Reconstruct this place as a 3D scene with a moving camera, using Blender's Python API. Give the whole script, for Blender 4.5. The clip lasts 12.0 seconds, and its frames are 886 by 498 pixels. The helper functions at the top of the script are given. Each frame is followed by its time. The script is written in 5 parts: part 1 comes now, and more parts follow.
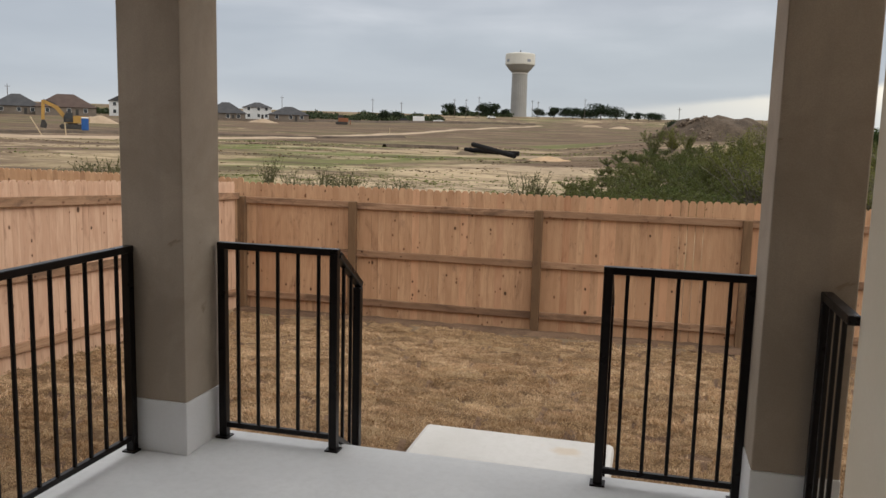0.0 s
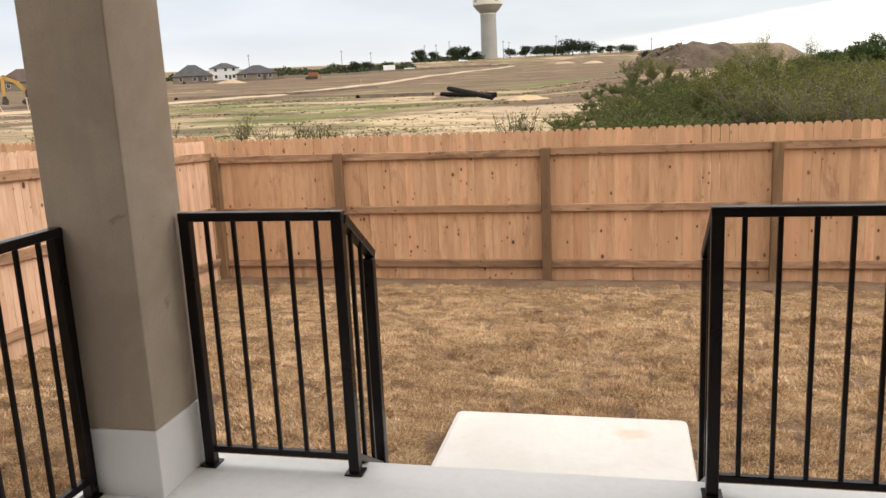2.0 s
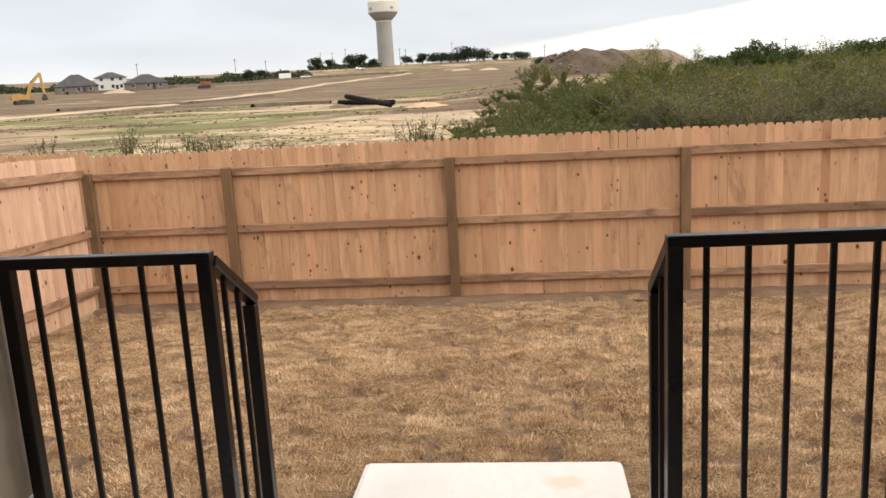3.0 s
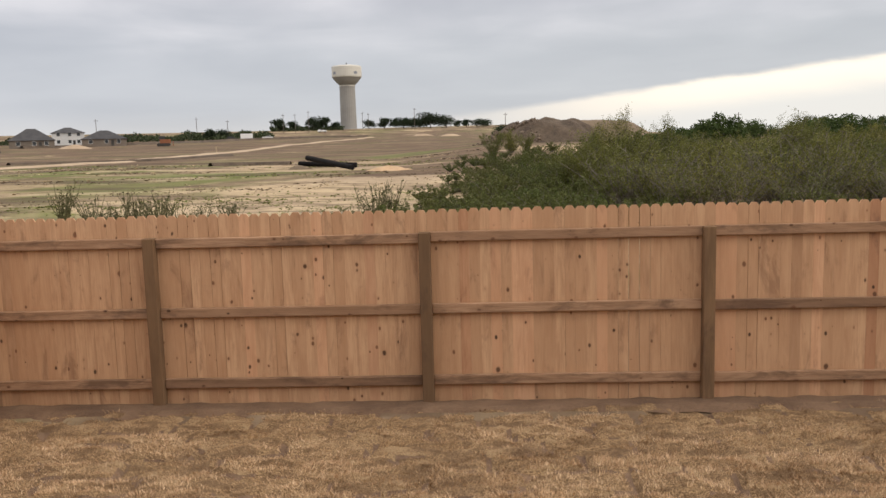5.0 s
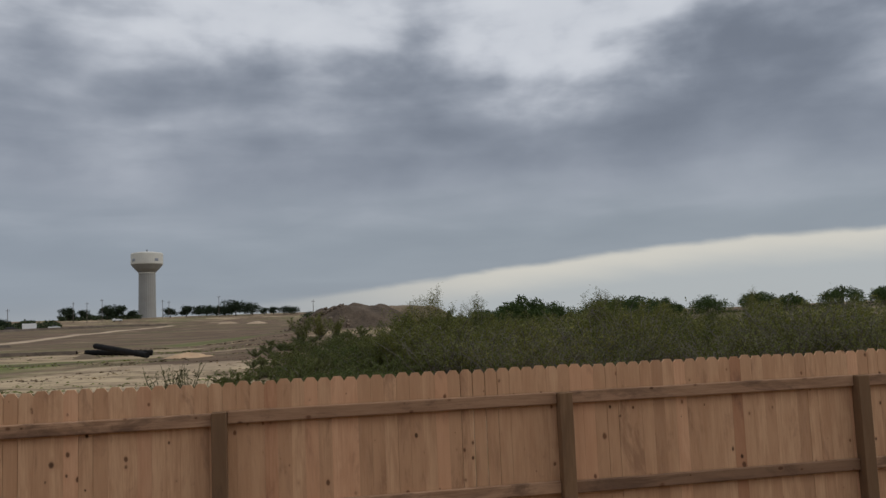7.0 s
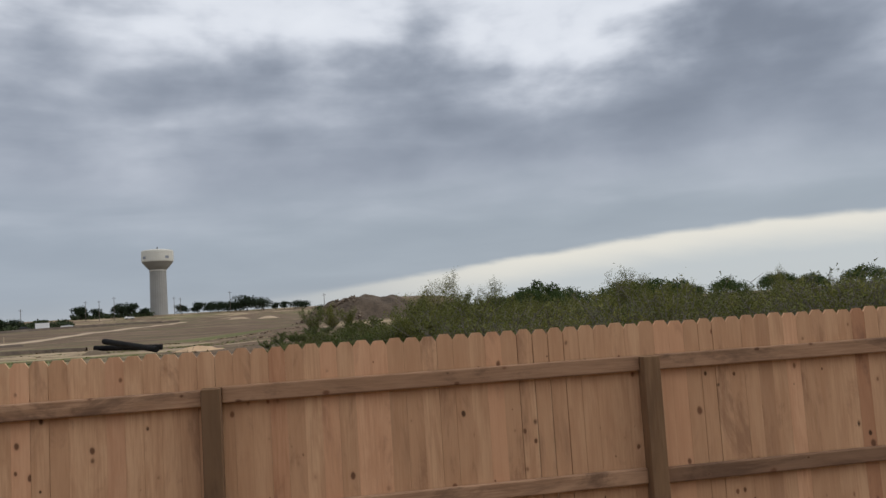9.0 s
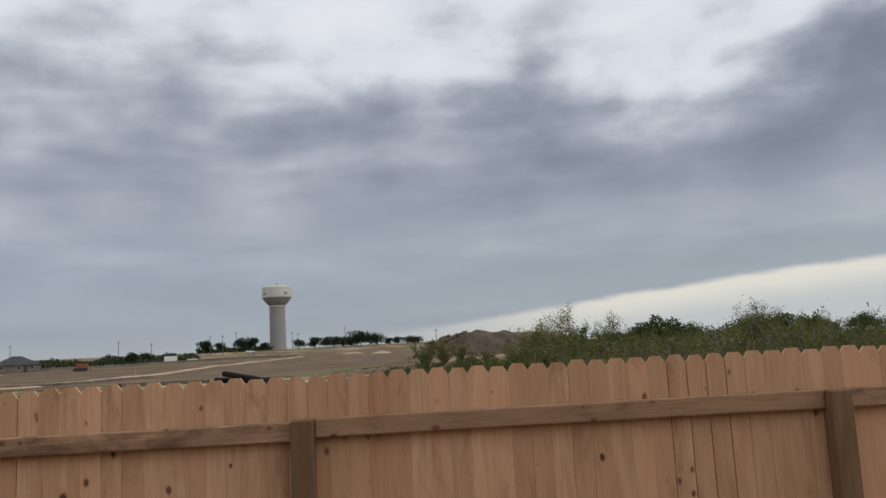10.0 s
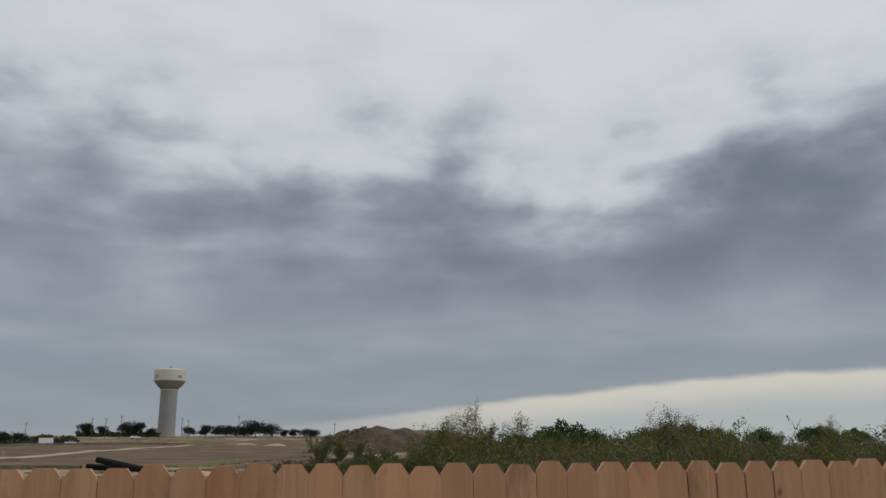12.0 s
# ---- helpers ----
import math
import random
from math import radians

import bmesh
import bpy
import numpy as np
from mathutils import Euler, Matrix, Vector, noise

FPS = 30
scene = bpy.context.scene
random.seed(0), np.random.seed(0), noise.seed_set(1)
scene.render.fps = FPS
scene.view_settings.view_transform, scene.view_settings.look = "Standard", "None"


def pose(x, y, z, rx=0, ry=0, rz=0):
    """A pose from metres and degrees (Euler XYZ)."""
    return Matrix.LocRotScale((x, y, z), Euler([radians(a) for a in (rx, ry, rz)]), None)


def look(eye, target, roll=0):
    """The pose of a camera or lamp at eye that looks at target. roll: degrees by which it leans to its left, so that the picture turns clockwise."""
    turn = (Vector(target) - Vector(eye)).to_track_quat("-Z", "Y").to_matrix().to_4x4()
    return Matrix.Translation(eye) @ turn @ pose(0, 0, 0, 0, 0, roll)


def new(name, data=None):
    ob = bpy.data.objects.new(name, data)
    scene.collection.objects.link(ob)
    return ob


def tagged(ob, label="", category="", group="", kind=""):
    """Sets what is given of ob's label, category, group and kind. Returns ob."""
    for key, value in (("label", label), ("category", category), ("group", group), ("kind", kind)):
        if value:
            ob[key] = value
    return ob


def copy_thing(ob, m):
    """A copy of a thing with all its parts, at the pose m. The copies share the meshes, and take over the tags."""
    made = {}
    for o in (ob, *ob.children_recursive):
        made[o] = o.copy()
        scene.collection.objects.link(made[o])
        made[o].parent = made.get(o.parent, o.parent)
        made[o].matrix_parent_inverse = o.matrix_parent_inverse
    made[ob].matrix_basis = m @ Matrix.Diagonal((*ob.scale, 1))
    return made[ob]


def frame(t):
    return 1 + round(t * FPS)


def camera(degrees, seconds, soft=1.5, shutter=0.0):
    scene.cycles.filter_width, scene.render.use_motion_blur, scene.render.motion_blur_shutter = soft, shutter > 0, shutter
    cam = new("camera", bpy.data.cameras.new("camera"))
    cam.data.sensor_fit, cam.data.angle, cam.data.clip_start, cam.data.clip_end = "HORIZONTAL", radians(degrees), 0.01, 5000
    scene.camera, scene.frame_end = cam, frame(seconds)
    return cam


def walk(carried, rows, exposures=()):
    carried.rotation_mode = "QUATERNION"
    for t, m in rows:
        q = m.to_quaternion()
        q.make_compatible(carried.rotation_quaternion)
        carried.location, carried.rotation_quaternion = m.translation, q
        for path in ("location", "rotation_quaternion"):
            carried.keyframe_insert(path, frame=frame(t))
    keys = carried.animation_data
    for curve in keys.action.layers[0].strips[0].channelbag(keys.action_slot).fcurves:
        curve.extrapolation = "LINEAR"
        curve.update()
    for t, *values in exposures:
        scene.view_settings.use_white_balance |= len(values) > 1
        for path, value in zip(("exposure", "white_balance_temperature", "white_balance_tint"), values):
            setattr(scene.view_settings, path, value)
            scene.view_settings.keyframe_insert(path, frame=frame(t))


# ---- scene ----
cam = camera(57.0, 12.0)
PATH = [
    (0, (1.328, -10.031, 2.445), (0.842, -8.111, 2.166), 1.5),
    (0.5, (1.193, -9.893, 2.462), (0.633, -8.0, 2.14), -0.9),
    (1, (1.038, -9.723, 2.446), (0.51, -7.819, 2.13), -2.2),
    (1.5, (0.942, -9.479, 2.417), (0.578, -7.537, 2.112), -2.0),
    (2, (0.896, -9.144, 2.325), (0.455, -7.236, 1.921), -2.7),
    (2.5, (0.885, -8.924, 2.332), (0.464, -7.006, 1.953), -1.8),
    (3, (0.796, -8.611, 2.317), (0.589, -6.662, 1.918), -3.2),
    (3.2, (0.76, -8.43, 2.309), (0.641, -6.479, 1.885), -3.3),
    (4.8, (0.521, -7.098, 2.282), (0.423, -5.129, 1.946), -1.8),
    (5, (0.523, -7.041, 2.279), (0.421, -5.06, 2.029), -1.6),
    (5.5, (0.49, -6.615, 2.299), (0.591, -4.618, 2.255), -2.2),
    (6, (0.5, -6.363, 2.281), (0.728, -4.378, 2.36), -1.5),
    (6.5, (0.493, -6.106, 2.165), (0.838, -4.143, 2.337), -1.3),
    (8.3, (0.466, -4.941, 1.947), (0.836, -2.985, 2.146), -3.6),
    (8.5, (0.467, -4.828, 1.944), (0.814, -2.869, 2.145), -3.1),
    (9, (0.482, -4.484, 1.829), (0.832, -2.522, 1.998), -3.6),
    (9.5, (0.504, -4.191, 1.744), (0.707, -2.211, 1.947), -2.7),
    (10, (0.511, -3.747, 1.766), (0.595, -1.767, 2.038), -3.1),
    (10.5, (0.522, -3.415, 1.792), (0.68, -1.446, 2.111), -2.3),
    (11, (0.586, -3.073, 1.791), (0.667, -1.11, 2.165), -0.3),
    (11.5, (0.588, -2.692, 1.782), (0.838, -0.761, 2.238), 0.1),
    (12, (0.57, -2.326, 1.755), (0.877, -0.413, 2.248), -0.4),
]
walk(cam, [(t, look(eye, target, roll)) for t, eye, target, roll in PATH], [
    (0, 0.32, 6600, 10), (0.5, 0.40, 6700, 11), (1.0, 0.80, 6800, 12), (2.5, 1.02, 6950, 12), (3.2, 0.98, 6950, 13), (4.8, 0.60, 6950, 14), (5.1, 0.42, 6900, 14), (5.6, -0.14, 6600, 12),
    (6.0, -0.42, 6400, 10), (6.5, -0.50, 6250, 10), (8.4, -0.12, 6200, 10), (9.5, -0.10, 6250, 10), (10.3, -0.24, 6300, 10), (11.0, -0.34, 6350, 10), (12.0, -0.50, 6300, 10)])
import collections


# ---- world, sun ----
SUN_DIR = Vector((0.76, -0.18, 0.62)).normalized()
sun = new("sun", bpy.data.lights.new("sun", "SUN"))
sun.data.energy, sun.data.angle, sun.data.color = 0.78, radians(34), (1.0, 0.96, 0.9)
sun.matrix_world = look(SUN_DIR * 60, (0, 0, 0))


class Nodes:
    """Short hand for node trees."""

    def __init__(self, tree):
        self.tree = tree
        tree.nodes.clear()

    def add(self, kind, settings=None, **inputs):
        n = self.tree.nodes.new(kind)
        for k, v in (settings or {}).items():
            setattr(n, k, v)
        for k, v in inputs.items():
            self.put(n, k.replace("_", " "), v)
        return n

    def put(self, n, key, v):
        s = n.inputs[int(key[1:])] if key[0] == "i" and key[1:].isdigit() else n.inputs[key]
        if isinstance(v, bpy.types.NodeSocket):
            self.tree.links.new(v, s)
        else:
            s.default_value = v

    def math(self, op, a, b=0.0, c=0.0):
        return self.add("ShaderNodeMath", {"operation": op}, i0=a, i1=b, i2=c).outputs[0]

    def span(self, v, a, b, c=0.0, d=1.0):
        n = self.add("ShaderNodeMapRange", {"interpolation_type": "SMOOTHSTEP"}, Value=v)
        for k, x in (("From Min", a), ("From Max", b), ("To Min", c), ("To Max", d)):
            self.put(n, k, x)
        return n.outputs["Result"]

    def mix(self, f, a, b, blend="MIX"):
        n = self.add("ShaderNodeMix", {"data_type": "RGBA", "blend_type": blend})
        self.put(n, "i0", f), self.put(n, "i6", a), self.put(n, "i7", b)
        return n.outputs[2]

    def noise(self, vec, scale, detail=4.0, rough=0.55, distort=0.0):
        return self.add("ShaderNodeTexNoise", None, Vector=vec, Scale=scale, Detail=detail, Roughness=rough, Distortion=distort).outputs["Fac"]

    def stretch(self, vec, s, off=None):
        n = self.add("ShaderNodeMapping", None, Vector=vec, Scale=s)
        if off is not None:
            self.put(n, "Location", off)
        return n.outputs[0]


def rgb(r, g, b):
    return (r, g, b, 1.0)


world = bpy.data.worlds.new("world")
scene.world = world
world.use_nodes = True
N = Nodes(world.node_tree)
way = N.add("ShaderNodeTexCoord").outputs["Generated"]
sep = N.add("ShaderNodeSeparateXYZ", None, Vector=way)
X, Y, Z = sep.outputs[0], sep.outputs[1], sep.outputs[2]
up = N.math("MAXIMUM", Z, 0.0)
sky = N.add("ShaderNodeTexSky", {"sky_type": "NISHITA", "sun_disc": False, "sun_elevation": math.asin(SUN_DIR.z), "sun_rotation": math.atan2(SUN_DIR.x, SUN_DIR.y)})
clear = N.mix(1.0, sky.outputs[0], rgb(0.085, 0.085, 0.085), "MULTIPLY")
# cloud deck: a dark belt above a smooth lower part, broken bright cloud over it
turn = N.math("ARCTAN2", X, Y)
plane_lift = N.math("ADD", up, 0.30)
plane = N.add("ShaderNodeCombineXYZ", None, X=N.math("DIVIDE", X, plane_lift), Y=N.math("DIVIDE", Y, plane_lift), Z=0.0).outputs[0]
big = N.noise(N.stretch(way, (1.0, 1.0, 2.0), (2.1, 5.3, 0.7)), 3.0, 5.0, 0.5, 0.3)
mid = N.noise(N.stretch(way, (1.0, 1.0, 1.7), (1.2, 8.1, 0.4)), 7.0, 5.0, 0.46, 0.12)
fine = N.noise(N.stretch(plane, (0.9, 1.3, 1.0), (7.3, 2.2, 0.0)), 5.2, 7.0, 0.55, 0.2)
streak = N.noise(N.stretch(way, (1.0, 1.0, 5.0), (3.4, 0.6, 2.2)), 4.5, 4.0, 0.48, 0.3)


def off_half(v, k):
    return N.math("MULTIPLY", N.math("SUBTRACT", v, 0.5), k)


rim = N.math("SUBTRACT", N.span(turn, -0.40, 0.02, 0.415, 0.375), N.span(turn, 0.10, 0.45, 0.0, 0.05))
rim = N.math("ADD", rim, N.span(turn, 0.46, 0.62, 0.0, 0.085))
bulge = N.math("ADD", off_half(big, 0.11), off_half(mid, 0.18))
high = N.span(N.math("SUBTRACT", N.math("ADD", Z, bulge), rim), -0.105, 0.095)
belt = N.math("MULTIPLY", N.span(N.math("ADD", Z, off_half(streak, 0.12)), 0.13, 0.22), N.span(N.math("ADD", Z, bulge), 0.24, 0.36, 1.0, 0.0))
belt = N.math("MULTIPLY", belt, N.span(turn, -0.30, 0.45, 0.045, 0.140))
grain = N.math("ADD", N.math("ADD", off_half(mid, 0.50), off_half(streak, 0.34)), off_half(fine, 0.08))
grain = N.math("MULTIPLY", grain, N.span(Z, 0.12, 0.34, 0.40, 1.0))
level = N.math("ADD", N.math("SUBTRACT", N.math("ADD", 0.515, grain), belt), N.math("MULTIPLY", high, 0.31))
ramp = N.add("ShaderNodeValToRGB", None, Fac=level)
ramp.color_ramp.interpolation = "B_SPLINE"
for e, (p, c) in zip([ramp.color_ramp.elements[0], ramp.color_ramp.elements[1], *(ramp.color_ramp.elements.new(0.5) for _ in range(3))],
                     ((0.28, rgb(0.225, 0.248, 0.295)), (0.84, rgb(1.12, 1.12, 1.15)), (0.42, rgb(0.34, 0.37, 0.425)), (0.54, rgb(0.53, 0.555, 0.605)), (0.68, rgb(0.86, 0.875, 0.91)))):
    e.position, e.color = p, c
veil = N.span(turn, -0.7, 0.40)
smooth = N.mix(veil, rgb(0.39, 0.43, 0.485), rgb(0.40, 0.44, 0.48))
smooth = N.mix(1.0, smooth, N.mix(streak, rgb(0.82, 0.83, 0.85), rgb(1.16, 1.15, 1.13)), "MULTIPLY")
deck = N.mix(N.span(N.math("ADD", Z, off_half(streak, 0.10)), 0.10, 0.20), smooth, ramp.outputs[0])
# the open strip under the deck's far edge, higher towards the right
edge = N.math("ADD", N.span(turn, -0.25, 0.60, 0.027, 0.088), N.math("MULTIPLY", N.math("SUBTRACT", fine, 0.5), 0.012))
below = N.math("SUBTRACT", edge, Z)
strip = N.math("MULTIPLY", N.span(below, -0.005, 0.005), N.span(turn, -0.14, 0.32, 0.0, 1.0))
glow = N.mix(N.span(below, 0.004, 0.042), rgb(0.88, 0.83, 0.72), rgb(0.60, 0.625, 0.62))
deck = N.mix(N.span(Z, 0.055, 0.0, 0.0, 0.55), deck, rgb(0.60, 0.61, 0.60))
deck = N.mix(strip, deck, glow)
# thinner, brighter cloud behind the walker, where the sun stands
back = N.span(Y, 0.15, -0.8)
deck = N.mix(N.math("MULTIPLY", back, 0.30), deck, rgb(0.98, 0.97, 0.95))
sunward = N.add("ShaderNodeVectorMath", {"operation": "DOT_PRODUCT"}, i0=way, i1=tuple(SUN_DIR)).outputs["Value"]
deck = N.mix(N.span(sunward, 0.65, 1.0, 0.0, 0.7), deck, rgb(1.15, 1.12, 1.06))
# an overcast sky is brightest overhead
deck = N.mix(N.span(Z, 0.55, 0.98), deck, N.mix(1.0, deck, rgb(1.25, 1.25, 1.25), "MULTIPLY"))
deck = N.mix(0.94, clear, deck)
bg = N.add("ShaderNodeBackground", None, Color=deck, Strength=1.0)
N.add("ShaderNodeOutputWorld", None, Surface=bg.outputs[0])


# ---- materials ----
def material(name):
    m = bpy.data.materials.new(name)
    m.use_nodes = True
    return m, Nodes(m.node_tree)


def finish(n, color, rough=0.8, bump=None, strength=0.3, dist=0.01, metal=0.0, spec=0.3, **more):
    b = n.add("ShaderNodeBsdfPrincipled", None, Base_Color=color, Roughness=rough, Metallic=metal, **more)
    b.inputs["Specular IOR Level"].default_value = spec
    if bump is not None:
        k = n.add("ShaderNodeBump", None, Strength=strength, Distance=dist, Height=bump)
        n.put(b, "Normal", k.outputs[0])
    n.add("ShaderNodeOutputMaterial", None, Surface=b.outputs[0])


def mottled(name, a, b, scale, rough=0.8, fine_scale=None, bump=0.3, dist=0.005, spec=0.3, metal=0.0, by_object=0.12):
    """A surface of two tones, varied at two scales and a little from object to object."""
    m, n = material(name)
    co = n.add("ShaderNodeTexCoord").outputs["Object"]
    one = n.noise(co, scale, 5.0, 0.6)
    two = n.noise(co, fine_scale or scale * 9, 4.0, 0.65)
    f = n.span(n.math("ADD", n.math("MULTIPLY", one, 0.6), n.math("MULTIPLY", two, 0.4)), 0.35, 0.65)
    c = n.mix(f, rgb(*a), rgb(*b))
    r = n.add("ShaderNodeObjectInfo").outputs["Random"]
    c = n.mix(1.0, c, n.mix(r, rgb(1 - by_object, 1 - by_object, 1 - by_object), rgb(1, 1, 1)), "MULTIPLY")
    finish(n, c, n.span(two, 0.3, 0.7, rough - 0.08, min(1.0, rough + 0.08)), two, bump, dist, metal, spec)
    return m


def cedar(name, pale, deep, dark, grain_axis=2, knots=True, by_piece=True, blotch=0.6):
    """Sawn softwood with long grain, knots and stains; every piece its own tone."""
    m, n = material(name)
    co = n.add("ShaderNodeTexCoord").outputs["Object"]
    rnd = n.add("ShaderNodeObjectInfo").outputs["Random"]
    if not by_piece:
        rnd = n.add("ShaderNodeNewGeometry").outputs["Random Per Island"]
    off = n.add("ShaderNodeCombineXYZ", None, X=n.math("MULTIPLY", rnd, 37.0), Y=n.math("MULTIPLY", rnd, 11.0), Z=n.math("MULTIPLY", rnd, 53.0)).outputs[0]
    co = n.add("ShaderNodeVectorMath", {"operation": "ADD"}, i0=co, i1=off).outputs[0]
    s = [1.0, 1.0, 1.0]
    s[grain_axis] = 0.045
    grain = n.noise(n.stretch(co, tuple(s)), 95.0, 5.0, 0.65, 0.2)
    s[grain_axis] = 0.16
    broad = n.noise(n.stretch(co, tuple(s)), 14.0, 4.0, 0.6, 0.4)
    tone = n.add("ShaderNodeMath", {"operation": "FRACT"}, i0=n.math("MULTIPLY", rnd, 7.31)).outputs[0]
    c = n.mix(n.span(n.math("ADD", n.math("MULTIPLY", grain, 0.45), n.math("MULTIPLY", broad, 0.55)), 0.36, 0.66), rgb(*pale), rgb(*deep))
    c = n.mix(n.span(tone, 0.0, 1.0, 0.0, 0.62), c, rgb(*deep))
    odd = n.span(n.math("FRACT", n.math("MULTIPLY", rnd, 23.7)), 0.90, 1.0, 0.0, 0.35)
    c = n.mix(odd, c, rgb(*dark))
    s = [1.6, 1.6, 1.6]
    s[grain_axis] = 0.5
    stain = n.noise(n.stretch(co, tuple(s)), 3.1, 6.0, 0.7, 0.5)
    c = n.mix(n.span(stain, 0.53 if blotch < 0.7 else 0.46, 0.70 if blotch < 0.7 else 0.66, 0.0, blotch), c, rgb(*dark))
    height = grain
    wob = n.stretch(n.add("ShaderNodeTexNoise", None, Vector=co, Scale=16.0).outputs["Color"], (0.18, 0.18, 0.18))
    for across, along, power, most in ((9.0, 6.5, 6.5, 0.20), (16.0, 11.0, 3.0, 0.25)) if knots else ():
        s = [across] * 3
        s[grain_axis] = along
        kc = n.add("ShaderNodeVectorMath", {"operation": "ADD"}, i0=n.stretch(co, tuple(s)), i1=wob).outputs[0]
        cell = n.add("ShaderNodeTexVoronoi", None, Vector=kc, Scale=1.0, Randomness=1.0)
        pick = n.add("ShaderNodeSeparateColor", None, Color=cell.outputs["Color"])
        size = n.span(n.math("POWER", pick.outputs[0], power), 0.15, 1.0, 0.0, most)
        d = n.math("DIVIDE", cell.outputs["Distance"], n.math("MAXIMUM", size, 0.001))
        c = n.mix(n.span(d, 0.9, 2.2, 0.4, 0.0), c, rgb(*deep))
        shade = n.mix(pick.outputs[1], rgb(0.045, 0.024, 0.015), rgb(0.20, 0.092, 0.050))
        c = n.mix(n.math("MULTIPLY", n.span(d, 0.55, 1.15, 1.0, 0.0), 0.92), c, shade)
    finish(n, c, 0.85, height, 0.35, 0.003, 0.0, 0.2)
    return m


CEDAR = cedar("cedar", (0.61, 0.385, 0.232), (0.45, 0.258, 0.146), (0.24, 0.130, 0.078))
# darker cedar for two single boards of the back fence
CEDAR_DARK = cedar("cedar_stained", (0.52, 0.29, 0.168), (0.39, 0.20, 0.112), (0.15, 0.08, 0.055))
# lighter copy of the cedar: brighter light on the side fence, as colour
CEDAR_SIDE_LIT = cedar("cedar_side", (0.66, 0.445, 0.315), (0.52, 0.320, 0.215), (0.30, 0.17, 0.11))
CEDAR_PALE = cedar("cedar_pale", (0.67, 0.405, 0.248), (0.54, 0.30, 0.172), (0.34, 0.18, 0.105))
CEDAR_RAIL = cedar("cedar_rail", (0.46, 0.286, 0.178), (0.255, 0.148, 0.088), (0.095, 0.056, 0.038), 0, blotch=0.72)
CEDAR_RAIL_Y = cedar("cedar_rail_side", (0.46, 0.286, 0.178), (0.255, 0.148, 0.088), (0.095, 0.056, 0.038), 1, blotch=0.72)
POST_WOOD = cedar("treated_post", (0.225, 0.136, 0.075), (0.15, 0.09, 0.05), (0.09, 0.055, 0.036), 2, False)


def stucco():
    """Brushed taupe stucco with clouded tone, drips and brown scuffs."""
    m, n = material("stucco")
    co = n.add("ShaderNodeTexCoord").outputs["Object"]
    cloud, drip = n.noise(co, 2.0, 5.0, 0.6, 0.5), n.noise(n.stretch(co, (1.0, 1.0, 0.14)), 9.0, 4.0, 0.6, 0.3)
    grit, scuff = n.noise(co, 190.0, 3.0, 0.7), n.noise(n.stretch(co, (1.0, 1.0, 2.2), (0.7, 0.2, 0.4)), 3.4, 5.0, 0.62, 0.8)
    c = n.mix(n.span(cloud, 0.35, 0.65), rgb(0.37, 0.30, 0.232), rgb(0.465, 0.385, 0.305))
    c = n.mix(n.span(drip, 0.42, 0.70, 0.0, 0.45), c, rgb(0.37, 0.31, 0.25))
    c = n.mix(n.span(scuff, 0.66, 0.74, 0.0, 0.6), c, rgb(0.20, 0.145, 0.10))
    c = n.mix(n.span(grit, 0.35, 0.7, 0.0, 0.25), c, rgb(0.24, 0.20, 0.155))
    finish(n, c, 0.92, n.math("ADD", n.math("MULTIPLY", grit, 0.5), n.math("MULTIPLY", drip, 0.5)), 0.4, 0.004, 0.0, 0.2)
    return m


STUCCO = stucco()
PALE_TRIM = mottled("painted_base", (0.84, 0.835, 0.82), (0.88, 0.875, 0.87), 3.0, 0.6, 60.0, 0.1, 0.002)
WALL_PAINT = mottled("wall_paint", (0.27, 0.225, 0.175), (0.33, 0.275, 0.215), 2.0, 0.8, 70.0, 0.15, 0.002)
BEIGE_TRIM = mottled("beige_trim", (0.80, 0.70, 0.54), (0.85, 0.76, 0.61), 2.0, 0.7, 60.0, 0.1, 0.002)
# grey of the unseen ceiling, lowered to dim bounce onto the columns
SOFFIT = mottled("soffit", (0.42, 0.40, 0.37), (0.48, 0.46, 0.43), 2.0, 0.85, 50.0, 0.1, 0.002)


def black_metal():
    m, n = material("black_metal")
    co = n.add("ShaderNodeTexCoord").outputs["Object"]
    dust = n.noise(co, 7.0, 5.0, 0.65)
    # black with a slight warm tint that paints in brownish reflections; dust lightens it
    c = n.mix(n.span(dust, 0.5, 0.8), rgb(0.008, 0.0055, 0.005), rgb(0.020, 0.015, 0.012))
    finish(n, c, n.span(dust, 0.3, 0.7, 0.26, 0.42), n.noise(co, 240.0, 2.0), 0.06, 0.001, 0.0, 0.22)
    return m


BLACK = black_metal()


